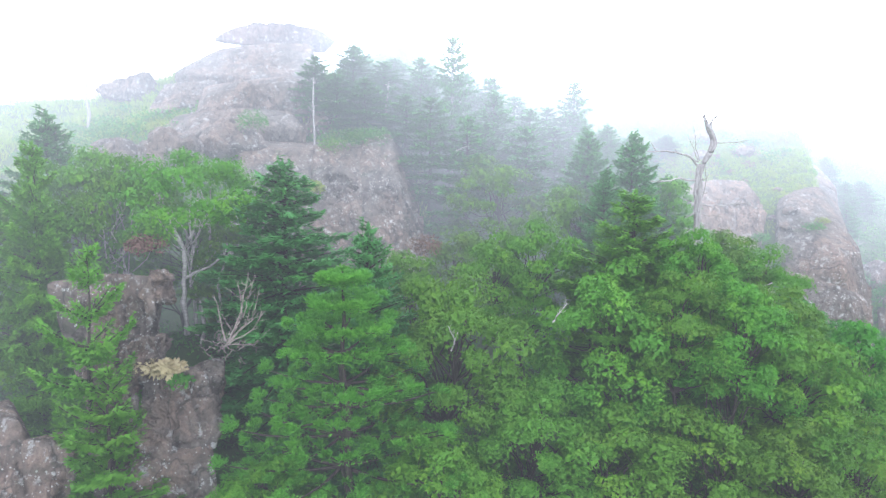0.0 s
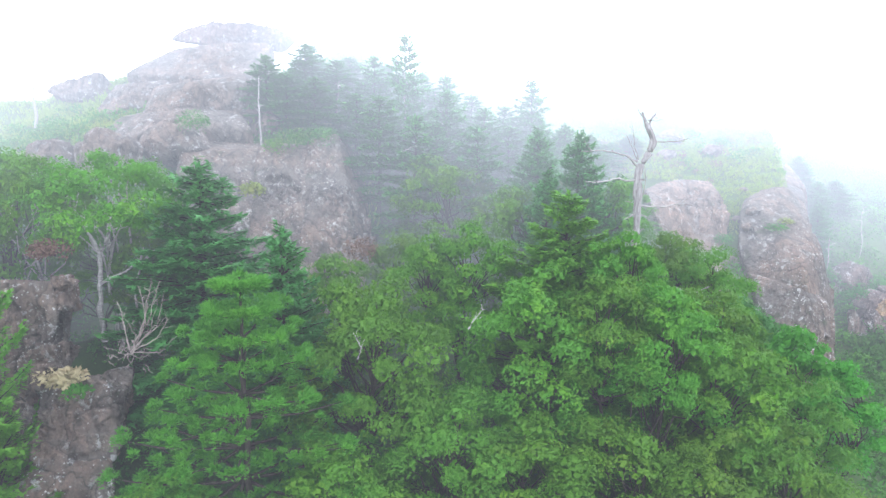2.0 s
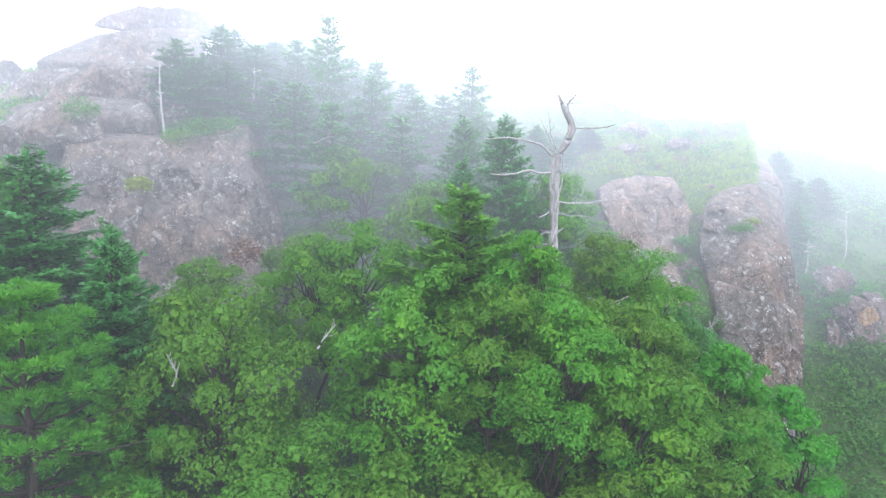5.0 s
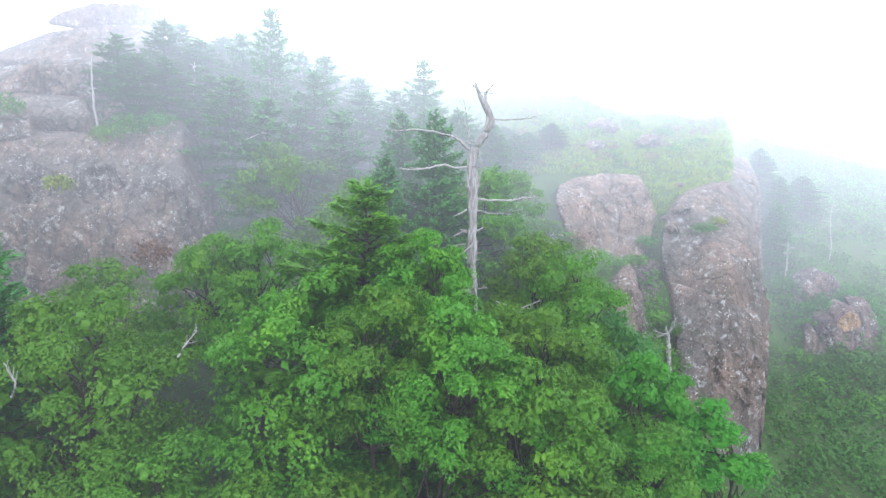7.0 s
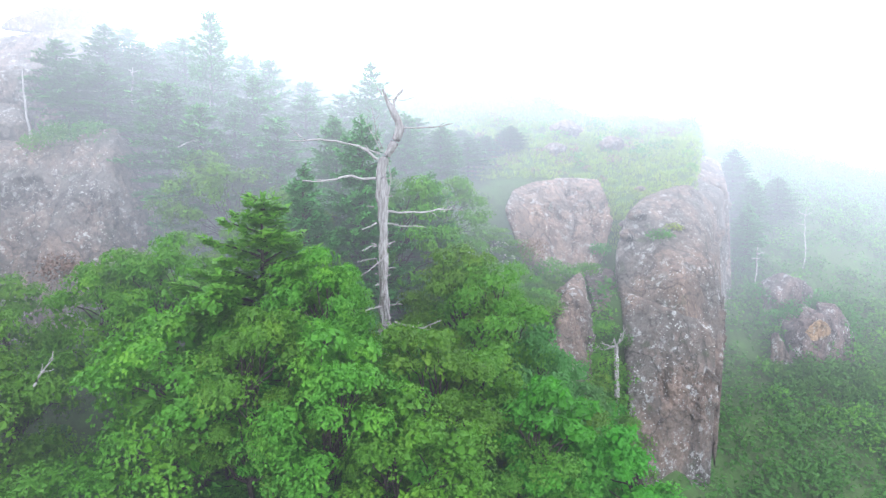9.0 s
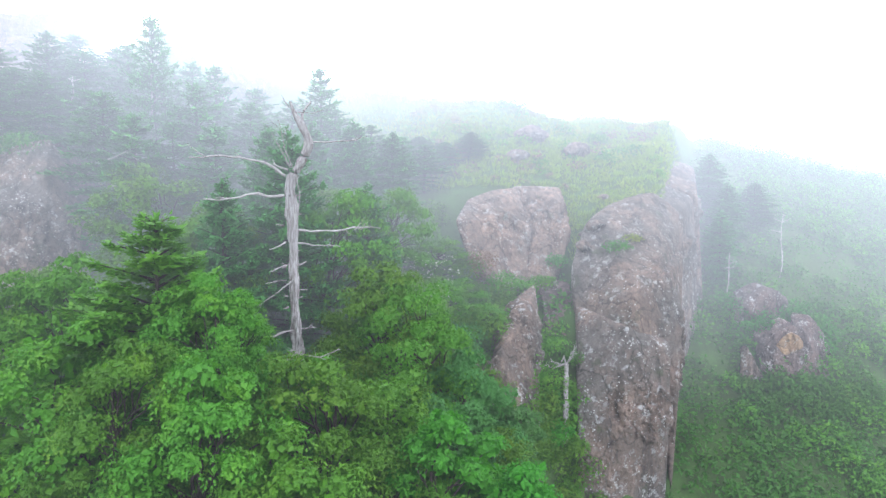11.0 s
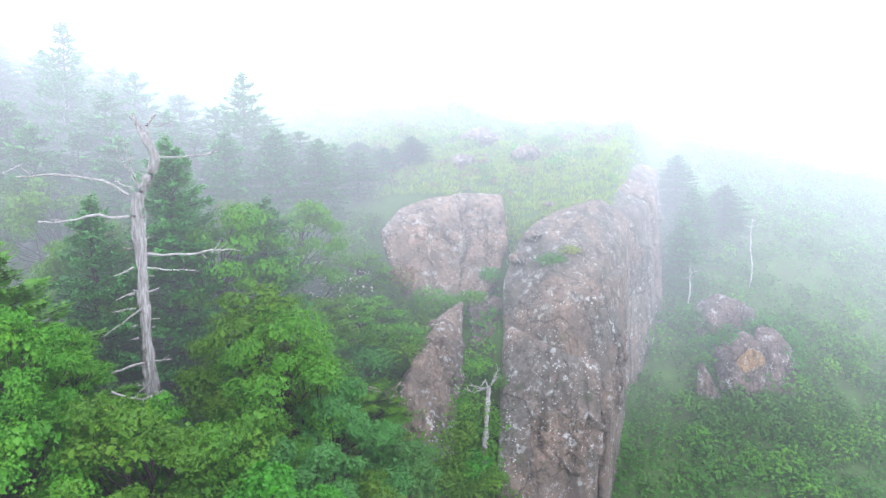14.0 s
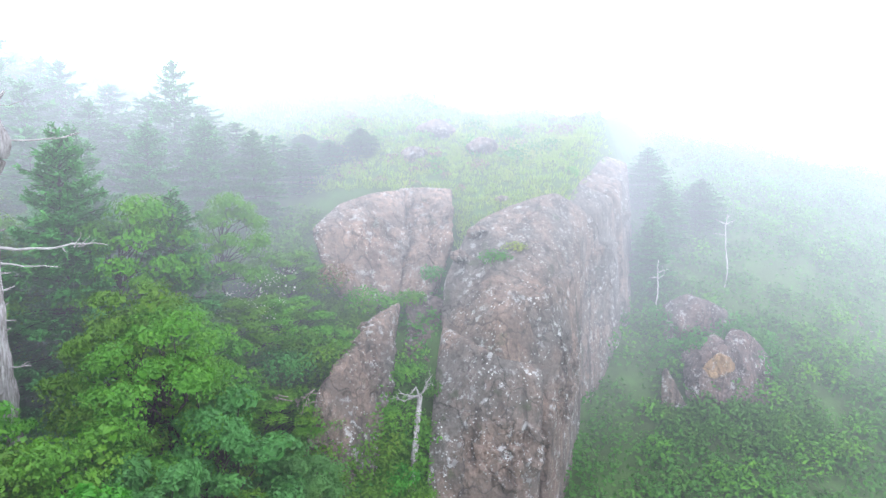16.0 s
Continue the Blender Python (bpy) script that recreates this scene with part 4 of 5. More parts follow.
for n, (x, y, top, r) in enumerate(((-0.9, 11.7, 8.9, 1.3), (-7.6, 11.0, 10.8, 1.3), (-14.5, 12.2, 9.8, 1.3), (-12.6, 12.6, 10.5, 1.4), (-11.0, 12.4, 9.7, 1.5), (-9.1, 12.2, 9.9, 1.3),
                                    (-7.3, 8.0, 6.6, 1.8), (-8.9, 9.2, 7.6, 1.7), (-5.6, 10.0, 8.0, 1.8), (-3.6, 10.6, 7.3, 1.7), (-13.4, 11.4, 8.8, 1.3), (-10.0, 10.4, 7.8, 1.6), (-5.4, 12.0, 9.0, 1.5),
                                    (-2.2, 12.2, 7.6, 1.7), (-0.4, 13.2, 7.4, 1.5), (-6.6, 12.8, 9.3, 1.5), (-4.4, 8.2, 6.2, 1.8), (1.2, 12.4, 6.6, 1.4), (2.6, 12.6, 6.1, 1.2), (3.6, 12.8, 5.8, 1.0),
                                    (-12.0, 10.8, 8.6, 1.4), (-10.4, 14.2, 10.2, 1.5), (-8.4, 14.0, 9.8, 1.5), (-12.4, 14.6, 10.8, 1.4), (-3.9, 12.8, 8.2, 1.6), (-2.4, 10.2, 6.4, 1.7), (-6.2, 9.0, 6.4, 1.7), (0.2, 11.0, 6.0, 1.5))):
    stand(fir_b, x, y, top, r, 61 * n)
for n, (x, y, top, r) in enumerate(((-3.1, -1.2, 3.45, 2.9), (-21.8, -1.6, 4.6, 1.5), (-2.2, -3.4, 0.4, 1.6))):
    stand(fir_c, x, y, top, r, 83 * n)
for n, (x, y, top, r) in enumerate(((-18.5, -5.5, -1.0, 1.6), (-19.2, -4.7, 1.9, 1.4))):
    stand(fir_d, x, y, top, r, 50 + 120 * n)
# firs on the far side of the rock wall, added to stand in for shaded growth
for n, (x, y, top, r) in enumerate(((18.9, 15.4, 2.6, 1.0), (20.0, 17.0, 3.9, 1.1), (19.8, 18.8, 5.6, 1.2), (22.2, 18.2, 4.0, 1.3))):
    stand(fir_a, x, y, top, r, 33 + 71 * n)


# ---- dead wood ----
def limbs(rng, specs, sides=7, wob=0.35):
    """Crooked tapering limbs: each spec is a list of points, a start and an end radius."""
    paths = []
    for pts, r0, r1 in specs:
        pts = [np.array(p, float) for p in pts]
        line = np.concatenate([bend(a, b, 6, rng, wob)[:-1] for a, b in zip(pts[:-1], pts[1:])] + [pts[-1][None]])
        rad = np.linspace(r0, r1, len(line)) * (1 + 0.16 * rng.normal(0, 1, len(line)).clip(-1.5, 1.5))
        paths.append((line, rad))
    return tubes(paths, sides)


def limb(rng, parent, name, pts, r0, r1, mat=TWIGWOOD, twigs=3, label="", apart=False):
    """One limb with a few broken twigs along it, as a part; apart: each twig a piece of its own."""
    specs = [(pts, r0, r1)]
    a, b = np.array(pts[0], float), np.array(pts[-1], float)
    ln = np.linalg.norm(b - a)
    for _ in range(twigs):
        t = rng.uniform(0.35, 0.95)
        i = min(int(t * (len(pts) - 1)), len(pts) - 2)
        u = t * (len(pts) - 1) - i
        q = np.array(pts[i], float) * (1 - u) + np.array(pts[i + 1], float) * u
        d = unit(unit(b - a) * 0.7 + rng.normal(0, 0.6, 3) + np.array([0, 0, 0.25])) * rng.uniform(0.06, 0.2) * (0.6 + ln)
        specs.append(([q, q + d], max(r1, 0.35 * r0), 0.004))
    v, f = limbs(rng, specs[:1] if apart else specs, 6, 0.16)
    made = part(name, mesh_np(name, v, f, mat, True), parent, label)
    for spec in specs[1:] if apart else []:
        v, f = limbs(rng, [spec], 6, 0.16)
        part("twig", mesh_np("twig", v, f, mat, True), made)
    return made


def dead_fir():
    """The bare, bleached fir that stands out of the oaks, with its broken crooked top."""
    rng = np.random.default_rng(71)
    z0 = ground_at(-0.1, 0)
    t = plant("dead_tree", "bleached dead fir with bare horizontal branches and a crooked top", "dead tree")
    line = np.array([(0.08, 0, 0)]) + np.array([(-0.05, 0.1, z0 - 0.5), (-0.1, 0.05, -2.5), (-0.17, 0, -0.18), (-0.21, 0, 0.37), (-0.2, 0, 1.17), (-0.2, 0, 2.1), (-0.21, 0, 3.14), (-0.22, 0, 4.04), (-0.14, 0, 4.42),
                     (0.16, 0, 4.9), (0.27, 0, 5.27), (0.05, 0, 5.72), (-0.08, 0, 5.95), (-0.18, 0, 6.25)])
    s = np.linspace(0, 1, 90)
    keys = np.linspace(0, 1, len(line))
    mid = np.stack([np.interp(s, keys, line[:, i]) for i in range(3)], 1)
    for _ in range(3):
        mid[1:-1] = (mid[:-2] + 2 * mid[1:-1] + mid[2:]) / 4
    rad = np.interp(mid[:, 2], [-6, -0.2, 1, 3, 4.3, 4.9, 5.6, 6.25], [0.22, 0.15, 0.127, 0.112, 0.128, 0.118, 0.088, 0.03])
    v, f = tubes([(mid, rad)], 20)
    c = np.repeat(mid, 20, 0)
    out = v - c
    ridge = fbm(np.c_[out[:, :2] * 14, v[:, 2:3] * 0.9], 3, 8)
    v = c + out * (1 + 0.38 * ridge + 0.3 * fbm(v * 3.5, 3, 5))[:, None]
    part("trunk", mesh_np("trunk", v, f, DEADWOOD, True), t, "grey-pink fibrous bleached trunk")
    for pts, r0, r1, tw in (
            ([(-0.25, -0.1, 4.4), (-0.72, -0.3, 4.73), (-1.7, -0.5, 4.89), (-2.45, -0.6, 4.84)], 0.06, 0.018, 3),
            ([(-0.3, -0.05, 3.9), (-1.37, -0.3, 3.86), (-2.2, -0.4, 3.83)], 0.055, 0.022, 2),
            ([(0.25, 0, 5.24), (1.29, 0.2, 5.28), (1.8, 0.2, 5.4)], 0.035, 0.01, 4),
            ([(0.0, 0, 5.98), (0.74, 0.1, 6.06)], 0.022, 0.006, 1),
            ([(-0.07, 0, 3.02), (0.93, 0.2, 2.96), (2.11, 0.35, 3.01)], 0.05, 0.016, 4),
            ([(-0.09, 0, 2.71), (0.34, 0.2, 2.59), (1.03, 0.3, 2.56)], 0.035, 0.01, 1),
            ([(-0.11, -0.1, 0.42), (-0.75, -0.3, 0.27), (-1.25, -0.5, 0.13), (-1.44, -0.6, 0.39)], 0.045, 0.02, 1),
            ([(-0.05, -0.15, 0.5), (0.02, -0.3, 0.0), (-0.35, -0.45, -0.35)], 0.04, 0.016, 4),
            ([(-0.3, -0.05, 2.7), (-0.68, -0.2, 2.53)], 0.035, 0.012, 0), ([(-0.3, -0.05, 2.1), (-0.68, -0.2, 1.96)], 0.03, 0.012, 0),
            ([(-0.3, -0.05, 1.72), (-0.81, -0.2, 1.66)], 0.022, 0.01, 1), ([(-0.1, -0.2, 1.75), (-0.55, -0.35, 1.4), (-0.95, -0.4, 1.15)], 0.032, 0.012, 1),
            ([(-0.05, 0, 2.1), (0.2, 0.1, 2.18)], 0.035, 0.02, 1), ([(-0.05, 0, 0.45), (0.4, 0.1, 0.42)], 0.025, 0.01, 3), ([(0, 0, 1.45), (0.22, 0, 1.46)], 0.02, 0.012, 0),
            ([(-0.05, -0.05, 3.1), (0.06, -0.1, 3.6), (0.1, -0.1, 3.95), (0.02, -0.1, 4.4)], 0.03, 0.01, 1),
            ([(-0.15, 0.1, 4.6), (-0.35, 0.1, 5.0), (-0.6, 0.1, 5.5)], 0.025, 0.006, 4), ([(-0.1, 0.1, 4.6), (-0.3, 0.1, 5.2), (-0.42, 0.1, 5.8)], 0.022, 0.006, 3),
            ([(-0.2, 0, 4.55), (-0.6, 0.0, 4.72)], 0.035, 0.02, 2), ([(0.12, 0, 5.6), (0.2, 0.0, 5.95), (0.42, 0, 6.25)], 0.07, 0.03, 1), ([(-0.12, 0, 6.1), (-0.3, 0, 6.4)], 0.025, 0.008, 0)):
        limb(rng, t, "branch", pts, 0.75 * r0, 0.8 * r1, TWIGWOOD, tw, apart=True)
    for k in range(16):
        z = rng.uniform(0.2, 4.2)
        a = rng.uniform(0, 6.3)
        d = np.array([np.cos(a), np.sin(a), rng.uniform(-0.2, 0.4)])
        q = np.array([-0.2, 0, z]) + d * 0.15
        limb(rng, t, "branch_stub", [q, q + d * rng.uniform(0.1, 0.28)], 0.028, 0.01, DEADWOOD, 0)


def dead_pole():
    """A short dead trunk under the pinnacle, its roots-like top splayed out."""
    rng = np.random.default_rng(72)
    t = plant("dead_tree", "short pale dead trunk with splayed broken top branches", "dead tree")
    v, f = limbs(rng, [([(8.25, 4.6, -5.3), (8.36, 4.98, -4.35), (8.47, 5.46, -3.4), (8.58, 5.92, -2.45)], 0.115, 0.085)], 12, 0.03)
    part("trunk", mesh_np("trunk", v, f, DEADWOOD, True), t)
    for b in ((7.75, 5.8, -2.42), (7.9, 5.7, -2.28), (8.1, 5.6, -2.5), (8.95, 6.0, -1.85), (9.02, 6.1, -2.15), (8.8, 5.8, -1.95), (8.3, 5.5, -2.25)):
        m = (np.array([8.6, 5.95, -2.45]) + np.array(b)) / 2 + rng.normal(0, 0.08, 3)
        limb(rng, t, "branch", [(8.58, 5.92, -2.47), m, b], 0.034, 0.008, TWIGWOOD, 6, apart=True)


def dead_shrub():
    """Bleached stems of a toppled shrub with a tangle of roots, beside the boulders."""
    rng = np.random.default_rng(73)
    t = plant("dead_shrub", "pale grey-brown bare stems and tangled roots of a dead shrub", "dead shrub")
    foot = np.array([-16.1, -3.3, -1.0])
    for b in ((-15.43, -3.0, 1.1), (-15.11, -3.0, 0.75), (-15.61, -2.8, 0.4), (-15.0, -3.0, 0.0), (-15.3, -2.7, 1.0), (-15.7, -3.1, 0.9), (-16.5, -2.6, 0.4), (-14.9, -2.7, -0.6), (-15.25, -3.2, 0.55), (-16.4, -2.4, -0.1)):
        b = np.array(b)
        b = b + np.array([0, -0.5, 0])
        m = foot * 0.45 + b * 0.55 + np.array([0.12, 0, -0.2]) + rng.normal(0, 0.07, 3)
        limb(rng, t, "stem", [foot, m, b], 0.024, 0.007, TWIG_GREY, 5, apart=True)
    for _ in range(44):
        q = foot + rng.normal(0, 1, 3) * np.array([0.3, 0.2, 0.16])
        v, f = limbs(rng, [([q, q + rng.normal(0, 1, 3) * np.array([0.28, 0.2, 0.2])], 0.012, 0.004)], 5, 0.5)
        part("root", mesh_np("root", v, f, TWIG_GREY, True), t)


def dead_roots(cx, cy, cz, seed):
    """A mat of dead roots hanging over the slab's edge."""
    rng = np.random.default_rng(seed)
    t = plant("dead_roots", "tangled grey-brown dead roots hanging over the slab", "roots")
    for _ in range(14):
        q = np.array([cx, cy, cz]) + rng.normal(0, 1, 3) * np.array([0.3, 0.08, 0.1])
        e = q + np.array([rng.uniform(-0.7, 0.5), rng.uniform(-0.35, 0.0), rng.uniform(-0.45, 0.12)])
        m = (q + e) / 2 + np.array([0, -0.1, 0.14]) + rng.normal(0, 0.06, 3)
        limb(rng, t, "root", [q, m, e], 0.018, 0.006, TWIG_BROWN, 3)


def bare_birch():
    rng = np.random.default_rng(74)
    t = plant("birch_tree", "crooked pale birch stems leaning over the boulders", "tree", "birches")
    for pts, r0, r1 in (([(-18.0, -0.1, -1.5), (-18.04, -0.2, 0.3), (-18.0, -0.2, 1.4), (-18.45, -0.2, 2.3), (-18.8, -0.2, 3.2)], 0.1, 0.03), ([(-18.0, -0.2, 1.3), (-17.64, -0.2, 2.1), (-16.7, 0.0, 2.4), (-16.4, 0, 2.7)], 0.06, 0.015),
                        ([(-18.0, -0.2, 0.4), (-17.2, -0.3, 0.8), (-16.28, -0.4, 1.5)], 0.06, 0.02), ([(-17.64, -0.2, 2.1), (-17.5, -0.1, 3.2)], 0.04, 0.015), ([(-16.9, -0.6, -1.6), (-16.8, -0.5, 0.6), (-16.6, -0.4, 1.6)], 0.06, 0.02)):
        limb(rng, t, "stem", pts, r0, r1, BIRCH, 4)


def bare_pole(x, y, z0, z1, r, lean, seed):
    rng, r = np.random.default_rng(seed), 0.55 * r
    t = plant("dead_tree", "thin bleached dead trunk among the ridge firs", "dead tree", "ridge dead trunks")
    top = (x + lean, y, z1)
    v, f = limbs(rng, [([(x, y, min(z0, ground_at(x, y)) - 0.3), (x + 0.3 * lean, y, (z0 + z1) / 2), top], r, r * 0.4)], 7, 0.15)
    part("trunk", mesh_np("trunk", v, f, TWIGWOOD, True), t)
    for k in range(4):
        z = z0 + (z1 - z0) * rng.uniform(0.4, 0.95)
        limb(rng, t, "branch", [(x + lean * 0.5, y, z), (x + lean * 0.5 + rng.uniform(-0.5, 0.5), y + rng.uniform(-0.3, 0.3), z + rng.uniform(0, 0.3))], 0.025, 0.008, TWIGWOOD, 1)


def fallen_branch(pts, seed, label):
    rng = np.random.default_rng(seed)
    t = plant("dead_branch", label, "branch", "dead branches")
    limb(rng, t, "limb", pts, 0.024, 0.008, TWIGWOOD, 8)


dead_fir()
dead_pole()
dead_shrub()
dead_roots(5.6, 3.85, -1.75, 77)
bare_birch()
for k, (x, y, z0, z1, r, lean) in enumerate(((-11.0, 11.0, 6.0, 8.5, 0.09, 0.16), (-14.45, 9.5, 5.5, 8.4, 0.1, 0.0), (-9.2, 11.0, 5.0, 7.1, 0.09, 0.0), (-7.65, 10.8, 5.0, 10.4, 0.1, 0.05), (-26.3, 14.0, 6.6, 8.6, 0.16, 0.05),
                                             (2.7, 13.7, 3.6, 4.2, 0.1, 0.0), (18.75, 14.0, -1.5, 0.6, 0.07, 0.0), (22.5, 16.0, -0.5, 2.4, 0.07, 0.1), (-5.3, 12.0, 6.0, 8.4, 0.08, 0.1), (-20.6, 11.6, 6.0, 6.9, 0.05, 0.1))):
    bare_pole(x, y, z0, z1, r, lean, 80 + k)
fallen_branch([(-8.0, 7.4, 5.0), (-7.35, 7.4, 5.28), (-6.97, 7.4, 4.98)], 91, "white bare branch hanging before dark firs")
fallen_branch([(0.2, -2.4, 0.5), (0.85, -2.5, 0.36), (1.28, -2.5, 0.55)], 92, "white bare branch lying on oak crowns")
fallen_branch([(-6.9, -4.6, -0.2), (-6.7, -4.6, 0.1), (-6.5, -4.6, 0.35)], 93, "pale dead twig sticking out of an oak")
fallen_branch([(-9.9, -5.2, -0.8), (-9.8, -5.2, -0.5), (-10.0, -5.2, -0.1)], 94, "pale dead twig sticking out of an oak")


# ---- low growth ----
def cover(name, label, mat, seed, spots, radius, tall, leaves, size, kind="stuff", category="shrubs", aspect=0.6):
    """Low growth: at each spot (x, y, z) a loose dome of leaves."""
    rng = np.random.default_rng(seed)
    spots = np.asarray(spots, float)
    n = len(spots)
    e = unit(rng.normal(0, 1, (n, leaves, 3)) * np.array([1, 1, 0.8]) + np.array([0, 0, 0.55]))
    r = (radius * rng.uniform(0.6, 1.4, (n, 1, 1)))
    pos = spots[:, None] + e * (0.5 + 0.5 * rng.random((n, leaves, 1))) * r * np.array([1, 1, tall])
    nor = unit(e * 0.8 + np.array([0, 0, 0.6]) + 0.28 * rng.normal(0, 1, e.shape)).reshape(-1, 3)
    along = np.cross(nor, rng.normal(0, 1, nor.shape)) + 0.5 * e.reshape(-1, 3)
    ln = size * rng.uniform(0.7, 1.3, n * leaves)
    v, f = blades(pos.reshape(-1, 3), along, nor, ln, ln * aspect)
    base = spots.mean(0)
    ob = new(name, mesh_np(name, v - base, f, mat))
    ob.location = Vector(base)
    return tagged(ob, label, category, kind=kind)


def scatter(seed, n, x0, x1, y0, y1, keep, lift=0.0):
    rng = np.random.default_rng(seed)
    x, y = rng.uniform(x0, x1, n), rng.uniform(y0, y1, n)
    ok = keep(x, y)
    x, y = x[ok], y[ok]
    return np.stack([x, y, lie(x, y) + lift], 1)


def wall_x(y):
    return 12.6 + 0.5 * (y - 7)


def patchy(x, y, s, seed, lo):
    return fbm(np.stack([x * s, y * s, x * 0], -1), 3, seed) > lo


cover("gully_scrub", "thick green scrub covering the gully side", SHRUB, 101, scatter(101, 3000, 10.5, 42, -8, 26, lambda x, y: x > np.where(y < 4.5, 10.5, wall_x(y) + 0.3)), 0.75, 0.85, 56, 0.2)
cover("gully_scrub", "taller light-green bushes dotted over the gully side", OAK, 102, scatter(102, 420, 12.5, 40, -4, 24, lambda x, y: (x > wall_x(y) + 0.9) & patchy(x, y, 0.3, 4, 0.1), 0.35), 0.75, 0.9, 150, 0.17)
cover("undergrowth", "dark undergrowth below the trees", SHRUB, 103, scatter(103, 1500, -27, 9.5, -9, 11, lambda x, y: (x < wall_x(y) - 3.5) & ~((x < -9.5) & (x > -17) & (y > 5))), 0.5, 0.8, 55, 0.15)
cover("cleft_bushes", "bright bushes in the cleft beside the pinnacle", OAK, 104, scatter(104, 260, 3.4, 9.4, -5, 5.2, lambda x, y: y < 5.5, 0.5), 0.6, 0.9, 190, 0.12)
cover("cleft_bushes", "bushes growing round the reddish outcrop", OAK_YELLOW, 105, scatter(105, 240, 1.5, 9.8, 5.0, 11.5, lambda x, y: (x < 4.4) | (y < 7.2), 0.35), 0.55, 0.85, 130, 0.13)
cover("ridge_shrubs", "low shrubs along the misty ridge", SHRUB, 106, scatter(106, 420, -30, 16, 10.5, 21, lambda x, y: (x < wall_x(y) - 1.5) & patchy(x, y, 0.35, 6, 0.05), 0.1), 0.5, 0.8, 60, 0.17)
cover("knoll_shrubs", "green shrubs round the boulders of the knoll", SHRUB, 107, scatter(107, 420, -29, -9, 5, 15, lambda x, y: ((y > 8.6) | (x < -17)) & patchy(x, y, 0.5, 7, -0.1), 0.15), 0.5, 0.8, 75, 0.15)


def meadow(name, label, seed, spots, blades_each, ln, mat=GRASS):
    rng = np.random.default_rng(seed)
    n = len(spots)
    a = rng.uniform(0, 6.3, (n, blades_each))
    lean = rng.uniform(0.15, 0.8, (n, blades_each))
    d = np.stack([np.cos(a) * lean, np.sin(a) * lean, np.ones_like(a)], -1)
    pos = spots[:, None] + np.stack([np.cos(a), np.sin(a), np.zeros_like(a)], -1) * rng.uniform(0, 0.14, (n, blades_each, 1))
    k = n * blades_each
    nor = np.cross(d.reshape(-1, 3), rng.normal(0, 1, (k, 3)))
    length = ln * rng.uniform(0.6, 1.3, k)
    v, f = blades(pos.reshape(-1, 3), d.reshape(-1, 3), nor, length, length * 0.11 + 0.006)
    base = spots.mean(0)
    ob = new(name, mesh_np(name, v - base, f, mat))
    ob.location = Vector(base)
    return tagged(ob, label, "grass", kind="stuff")


meadow("ridge_grass", "yellow-green mountain grass on the ridge", 111, scatter(111, 5200, -1, 17.5, 9.5, 21, lambda x, y: (x < wall_x(y) - 0.3) & (y > np.where(x < 9.9, 12.9, 10.2)), -0.03), 12, 0.3)
meadow("knoll_grass", "pale green grass of the knoll meadow", 112, scatter(112, 3600, -32, -9, 8.5, 22, lambda x, y: x < -9, -0.03), 9, 0.42)

cover("flower_heads", "small white flower heads on shrubs", FLOWER, 121, scatter(121, 60, 2.4, 4.6, 5.6, 7.2, lambda x, y: x > 0, 2.6), 0.25, 0.5, 5, 0.07, category="flowers")


def bush(x, y, z, radius, mat, label, seed, leaves=500, size=0.1, tall=0.8):
    ob = cover("bush", label, mat, seed, np.array([(x, y, z), (x + 0.5 * radius, y, z - 0.1 * radius), (x - 0.5 * radius, y + 0.1, z - 0.15 * radius), (x, y - 0.4 * radius, z - 0.2 * radius)]), 0.75 * radius, tall, leaves // 4, size, "", "bush")
    return ob


bush(-9.75, 2.3, 1.2, 0.6, DRY, "reddish-brown withering bush at the cliff foot", 131, 700)
bush(-18.6, -2.3, 1.75, 0.6, DRY, "reddish-brown withering bush above the boulder", 132, 700)
bush(5.7, 8.0, 1.15, 0.6, DRY, "brownish bush below the reddish outcrop", 133, 500)
bush(-14.3, 6.0, 3.3, 0.45, GRASS, "green grass tuft growing on the cliff face", 134, 500, 0.14)
bush(-17.0, 8.0, 6.2, 0.7, SHRUB, "green bush between the knoll's boulders", 135, 600)
bush(11.2, 8.4, 1.6, 0.55, SHRUB, "green tuft in a hollow of the pinnacle", 136, 500, 0.09, 0.5)
bush(11.9, 8.8, 1.9, 0.45, GRASS, "grassy tuft in a hollow of the pinnacle", 137, 400, 0.09, 0.4)
bush(8.15, 6.6, -1.75, 0.65, OAK, "flat-topped green bush behind the dead trunk", 138, 900, 0.08, 0.45)
bush(8.9, 6.3, -2.3, 0.5, SHRUB, "green bush against the pinnacle beside the dead trunk", 151, 700, 0.08)
bush(7.6, 5.6, -2.9, 0.6, OAK, "bright green bush beside the dead trunk", 152, 900, 0.09)
bush(7.9, 4.7, -4.5, 0.8, PALE, "bright green bush round the dead trunk's foot", 153, 1500, 0.09)
bush(8.5, 4.4, -4.9, 0.6, OAK, "green bush at the foot of the dead trunk", 154, 1000, 0.09)
bush(7.0, 4.4, -4.6, 0.8, OAK, "green bush at the foot of the leaning slab", 155, 1300, 0.09)
bush(5.6, 5.6, -0.9, 0.8, OAK, "dense green bush beside the leaning slab", 156, 1300, 0.09)
bush(4.6, 5.2, -1.1, 0.8, TEAL, "bluish-green bush above the brown rock", 157, 1300, 0.09)
bush(9.0, 9.4, 0.9, 0.45, TEAL, "bluish-green bush in the cleft", 139, 500, 0.09)
bush(6.6, 8.5, 0.2, 0.8, OAK, "green bush at the foot of the reddish outcrop", 148, 900, 0.09)
bush(5.2, 8.3, 0.9, 0.8, OAK_YELLOW, "yellowish bush at the foot of the reddish outcrop", 149, 900, 0.09)
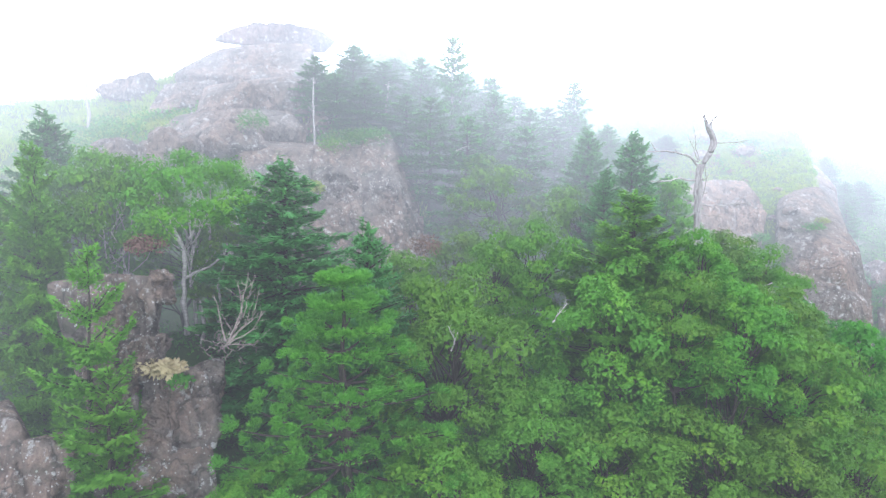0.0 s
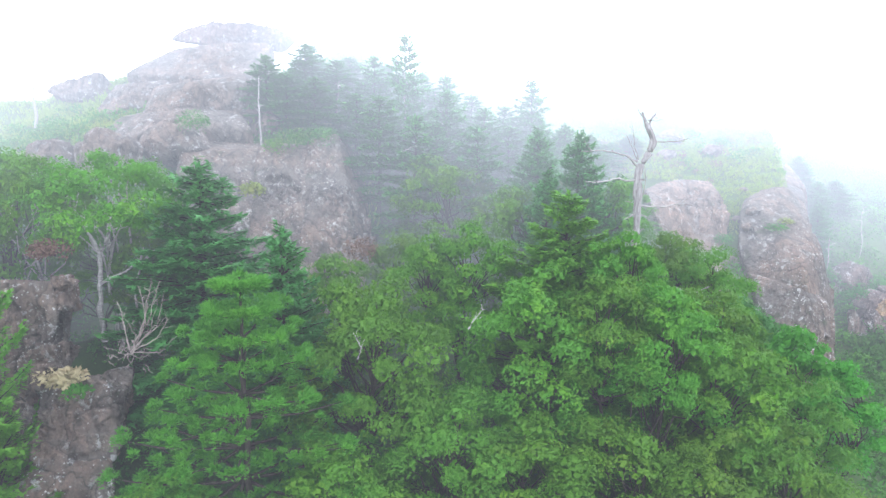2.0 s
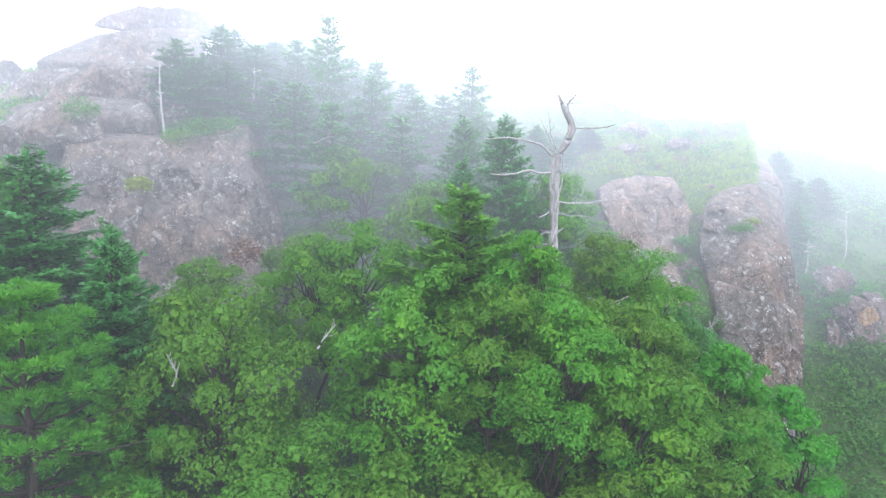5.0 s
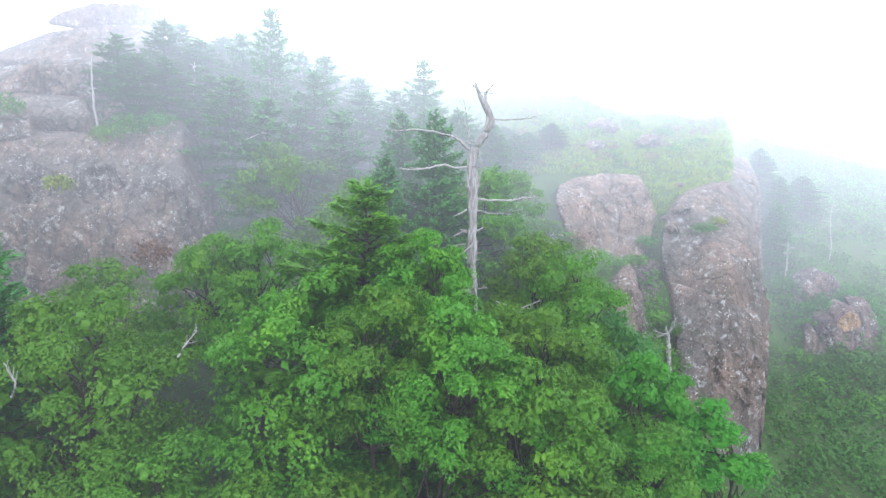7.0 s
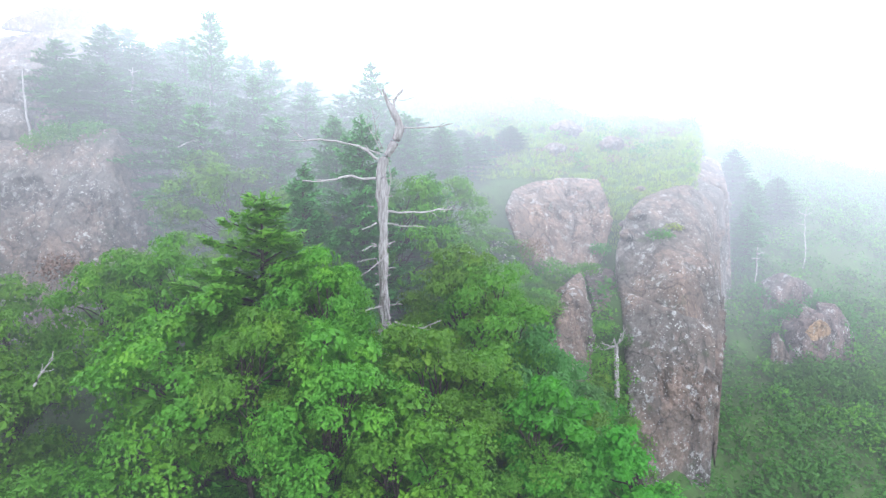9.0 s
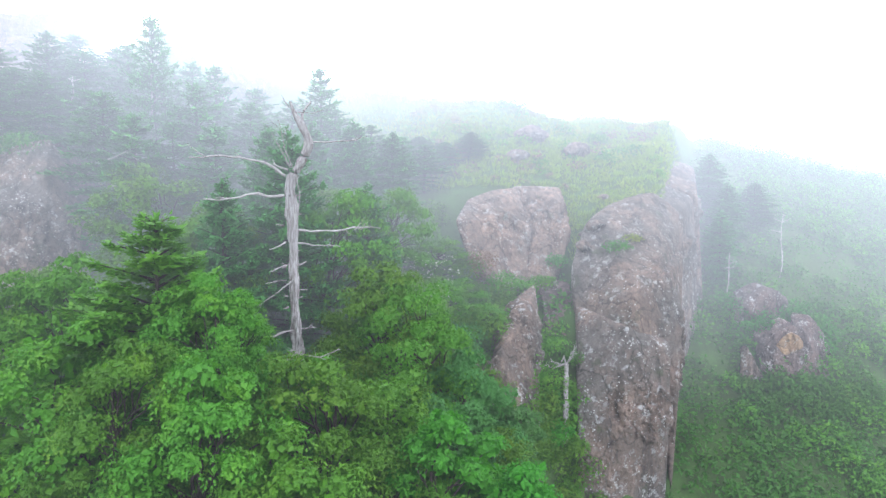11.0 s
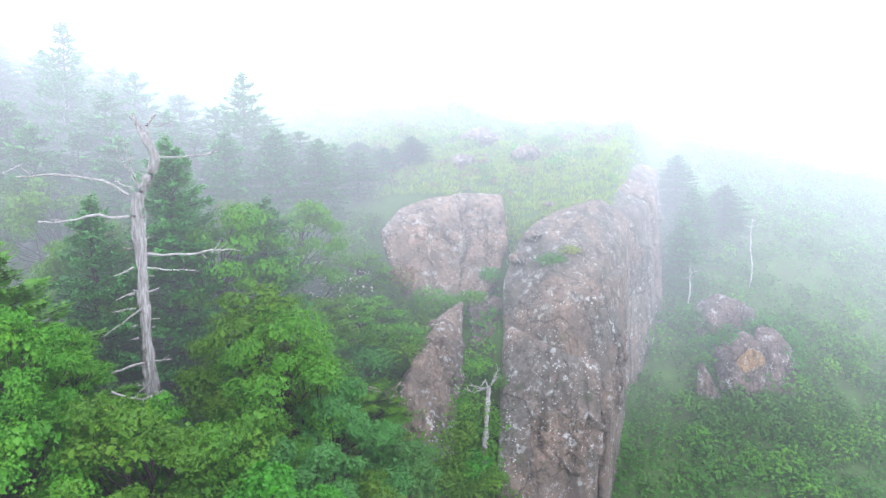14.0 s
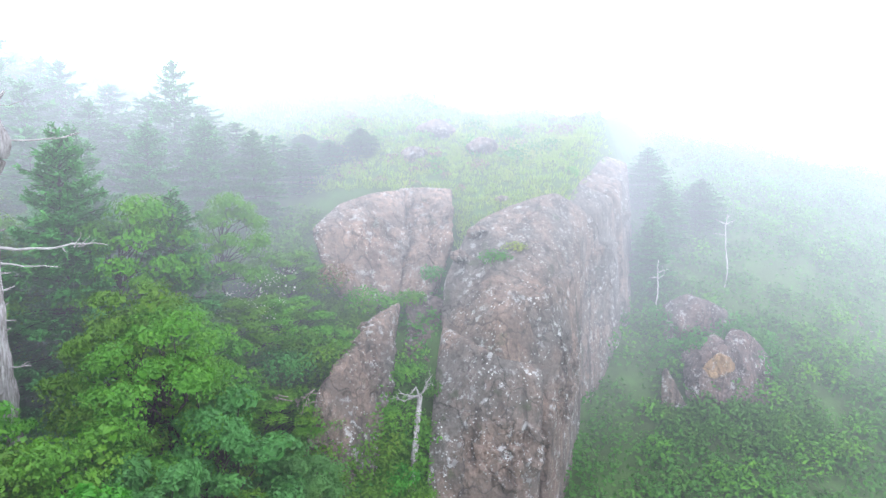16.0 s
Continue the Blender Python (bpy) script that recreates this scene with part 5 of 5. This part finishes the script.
bush(7.6, 8.7, 0.0, 0.6, OAK, "green bush at the foot of the reddish outcrop", 150, 700, 0.09)
bush(8.3, 8.6, 0.2, 0.5, OAK, "green bush in the cleft", 140, 600, 0.09)
bush(-17.7, -3.6, -1.5, 0.55, DRY_GRASS, "dry yellowish grass on top of the boulder", 141, 700, 0.14, 0.35)
bush(-17.2, -4.1, -1.75, 0.35, SHRUB, "green herbs on top of the boulder", 142, 300, 0.1, 0.6)
bush(-12.6, 8.2, 5.6, 0.7, SHRUB, "green bush on the cliff's edge", 143, 600, 0.1)
bush(-11.6, 8.6, 5.7, 0.6, SHRUB, "green bush on the cliff's edge", 144, 600, 0.1)
bush(-13.6, 8.4, 5.2, 0.6, OAK, "green bush on the cliff's edge", 145, 600, 0.1)
bush(12.6, 16.4, 6.3, 0.6, SHRUB, "low shrub on the misty ridge", 146, 500)
bush(10.8, 17.3, 6.8, 0.6, SHRUB, "low shrub on the misty ridge", 147, 500)
cover("cleft_bushes", "low bushes round the foot of the reddish outcrop", OAK, 108, scatter(108, 330, 3.6, 9.8, 4.5, 12.0, lambda x, y: ((y < 9.0) | (x < 4.5)) & ~((x > 7.5) & (y > 6.0)), 0.15), 0.42, 0.8, 110, 0.11)

cover("gully_scrub", "bushes growing over the foot of the gully outcrop", SHRUB, 109, scatter(109, 70, 17.8, 23.8, 9.4, 11.0, lambda x, y: y < 10.9, 0.25), 0.5, 0.9, 130, 0.14)
cover("gully_scrub", "bushes growing between the rocks of the gully", SHRUB, 110, scatter(110, 50, 18.2, 23.5, 12.2, 14.0, lambda x, y: y > 12.3, 0.8), 0.5, 0.9, 130, 0.14)

cover("cleft_bushes", "bright bushes filling the cleft between slab and pinnacle", OAK, 112, scatter(112, 40, 7.2, 8.9, 3.2, 5.8, lambda x, y: (x > 7.3) & (x < 8.7), 0.1), 0.45, 0.9, 190, 0.1)

cover("ridge_shrubs", "yellow-green shrubs in patches over the ridge", OAK_YELLOW, 113, scatter(113, 300, 0, 15.5, 12.6, 20, lambda x, y: (x < wall_x(y) - 1.0) & ((y > 13.2) | (x < 4.5)) & patchy(x, y, 0.45, 16, 0.12), 0.12), 0.4, 0.7, 70, 0.12)
cover("ridge_shrubs", "brownish heath in patches over the ridge", DRY, 114, scatter(114, 260, 3, 16, 12.8, 19, lambda x, y: (x < wall_x(y) - 0.6) & (y > 13.2) & patchy(x, y, 0.5, 26, 0.3), 0.1), 0.35, 0.6, 60, 0.1)
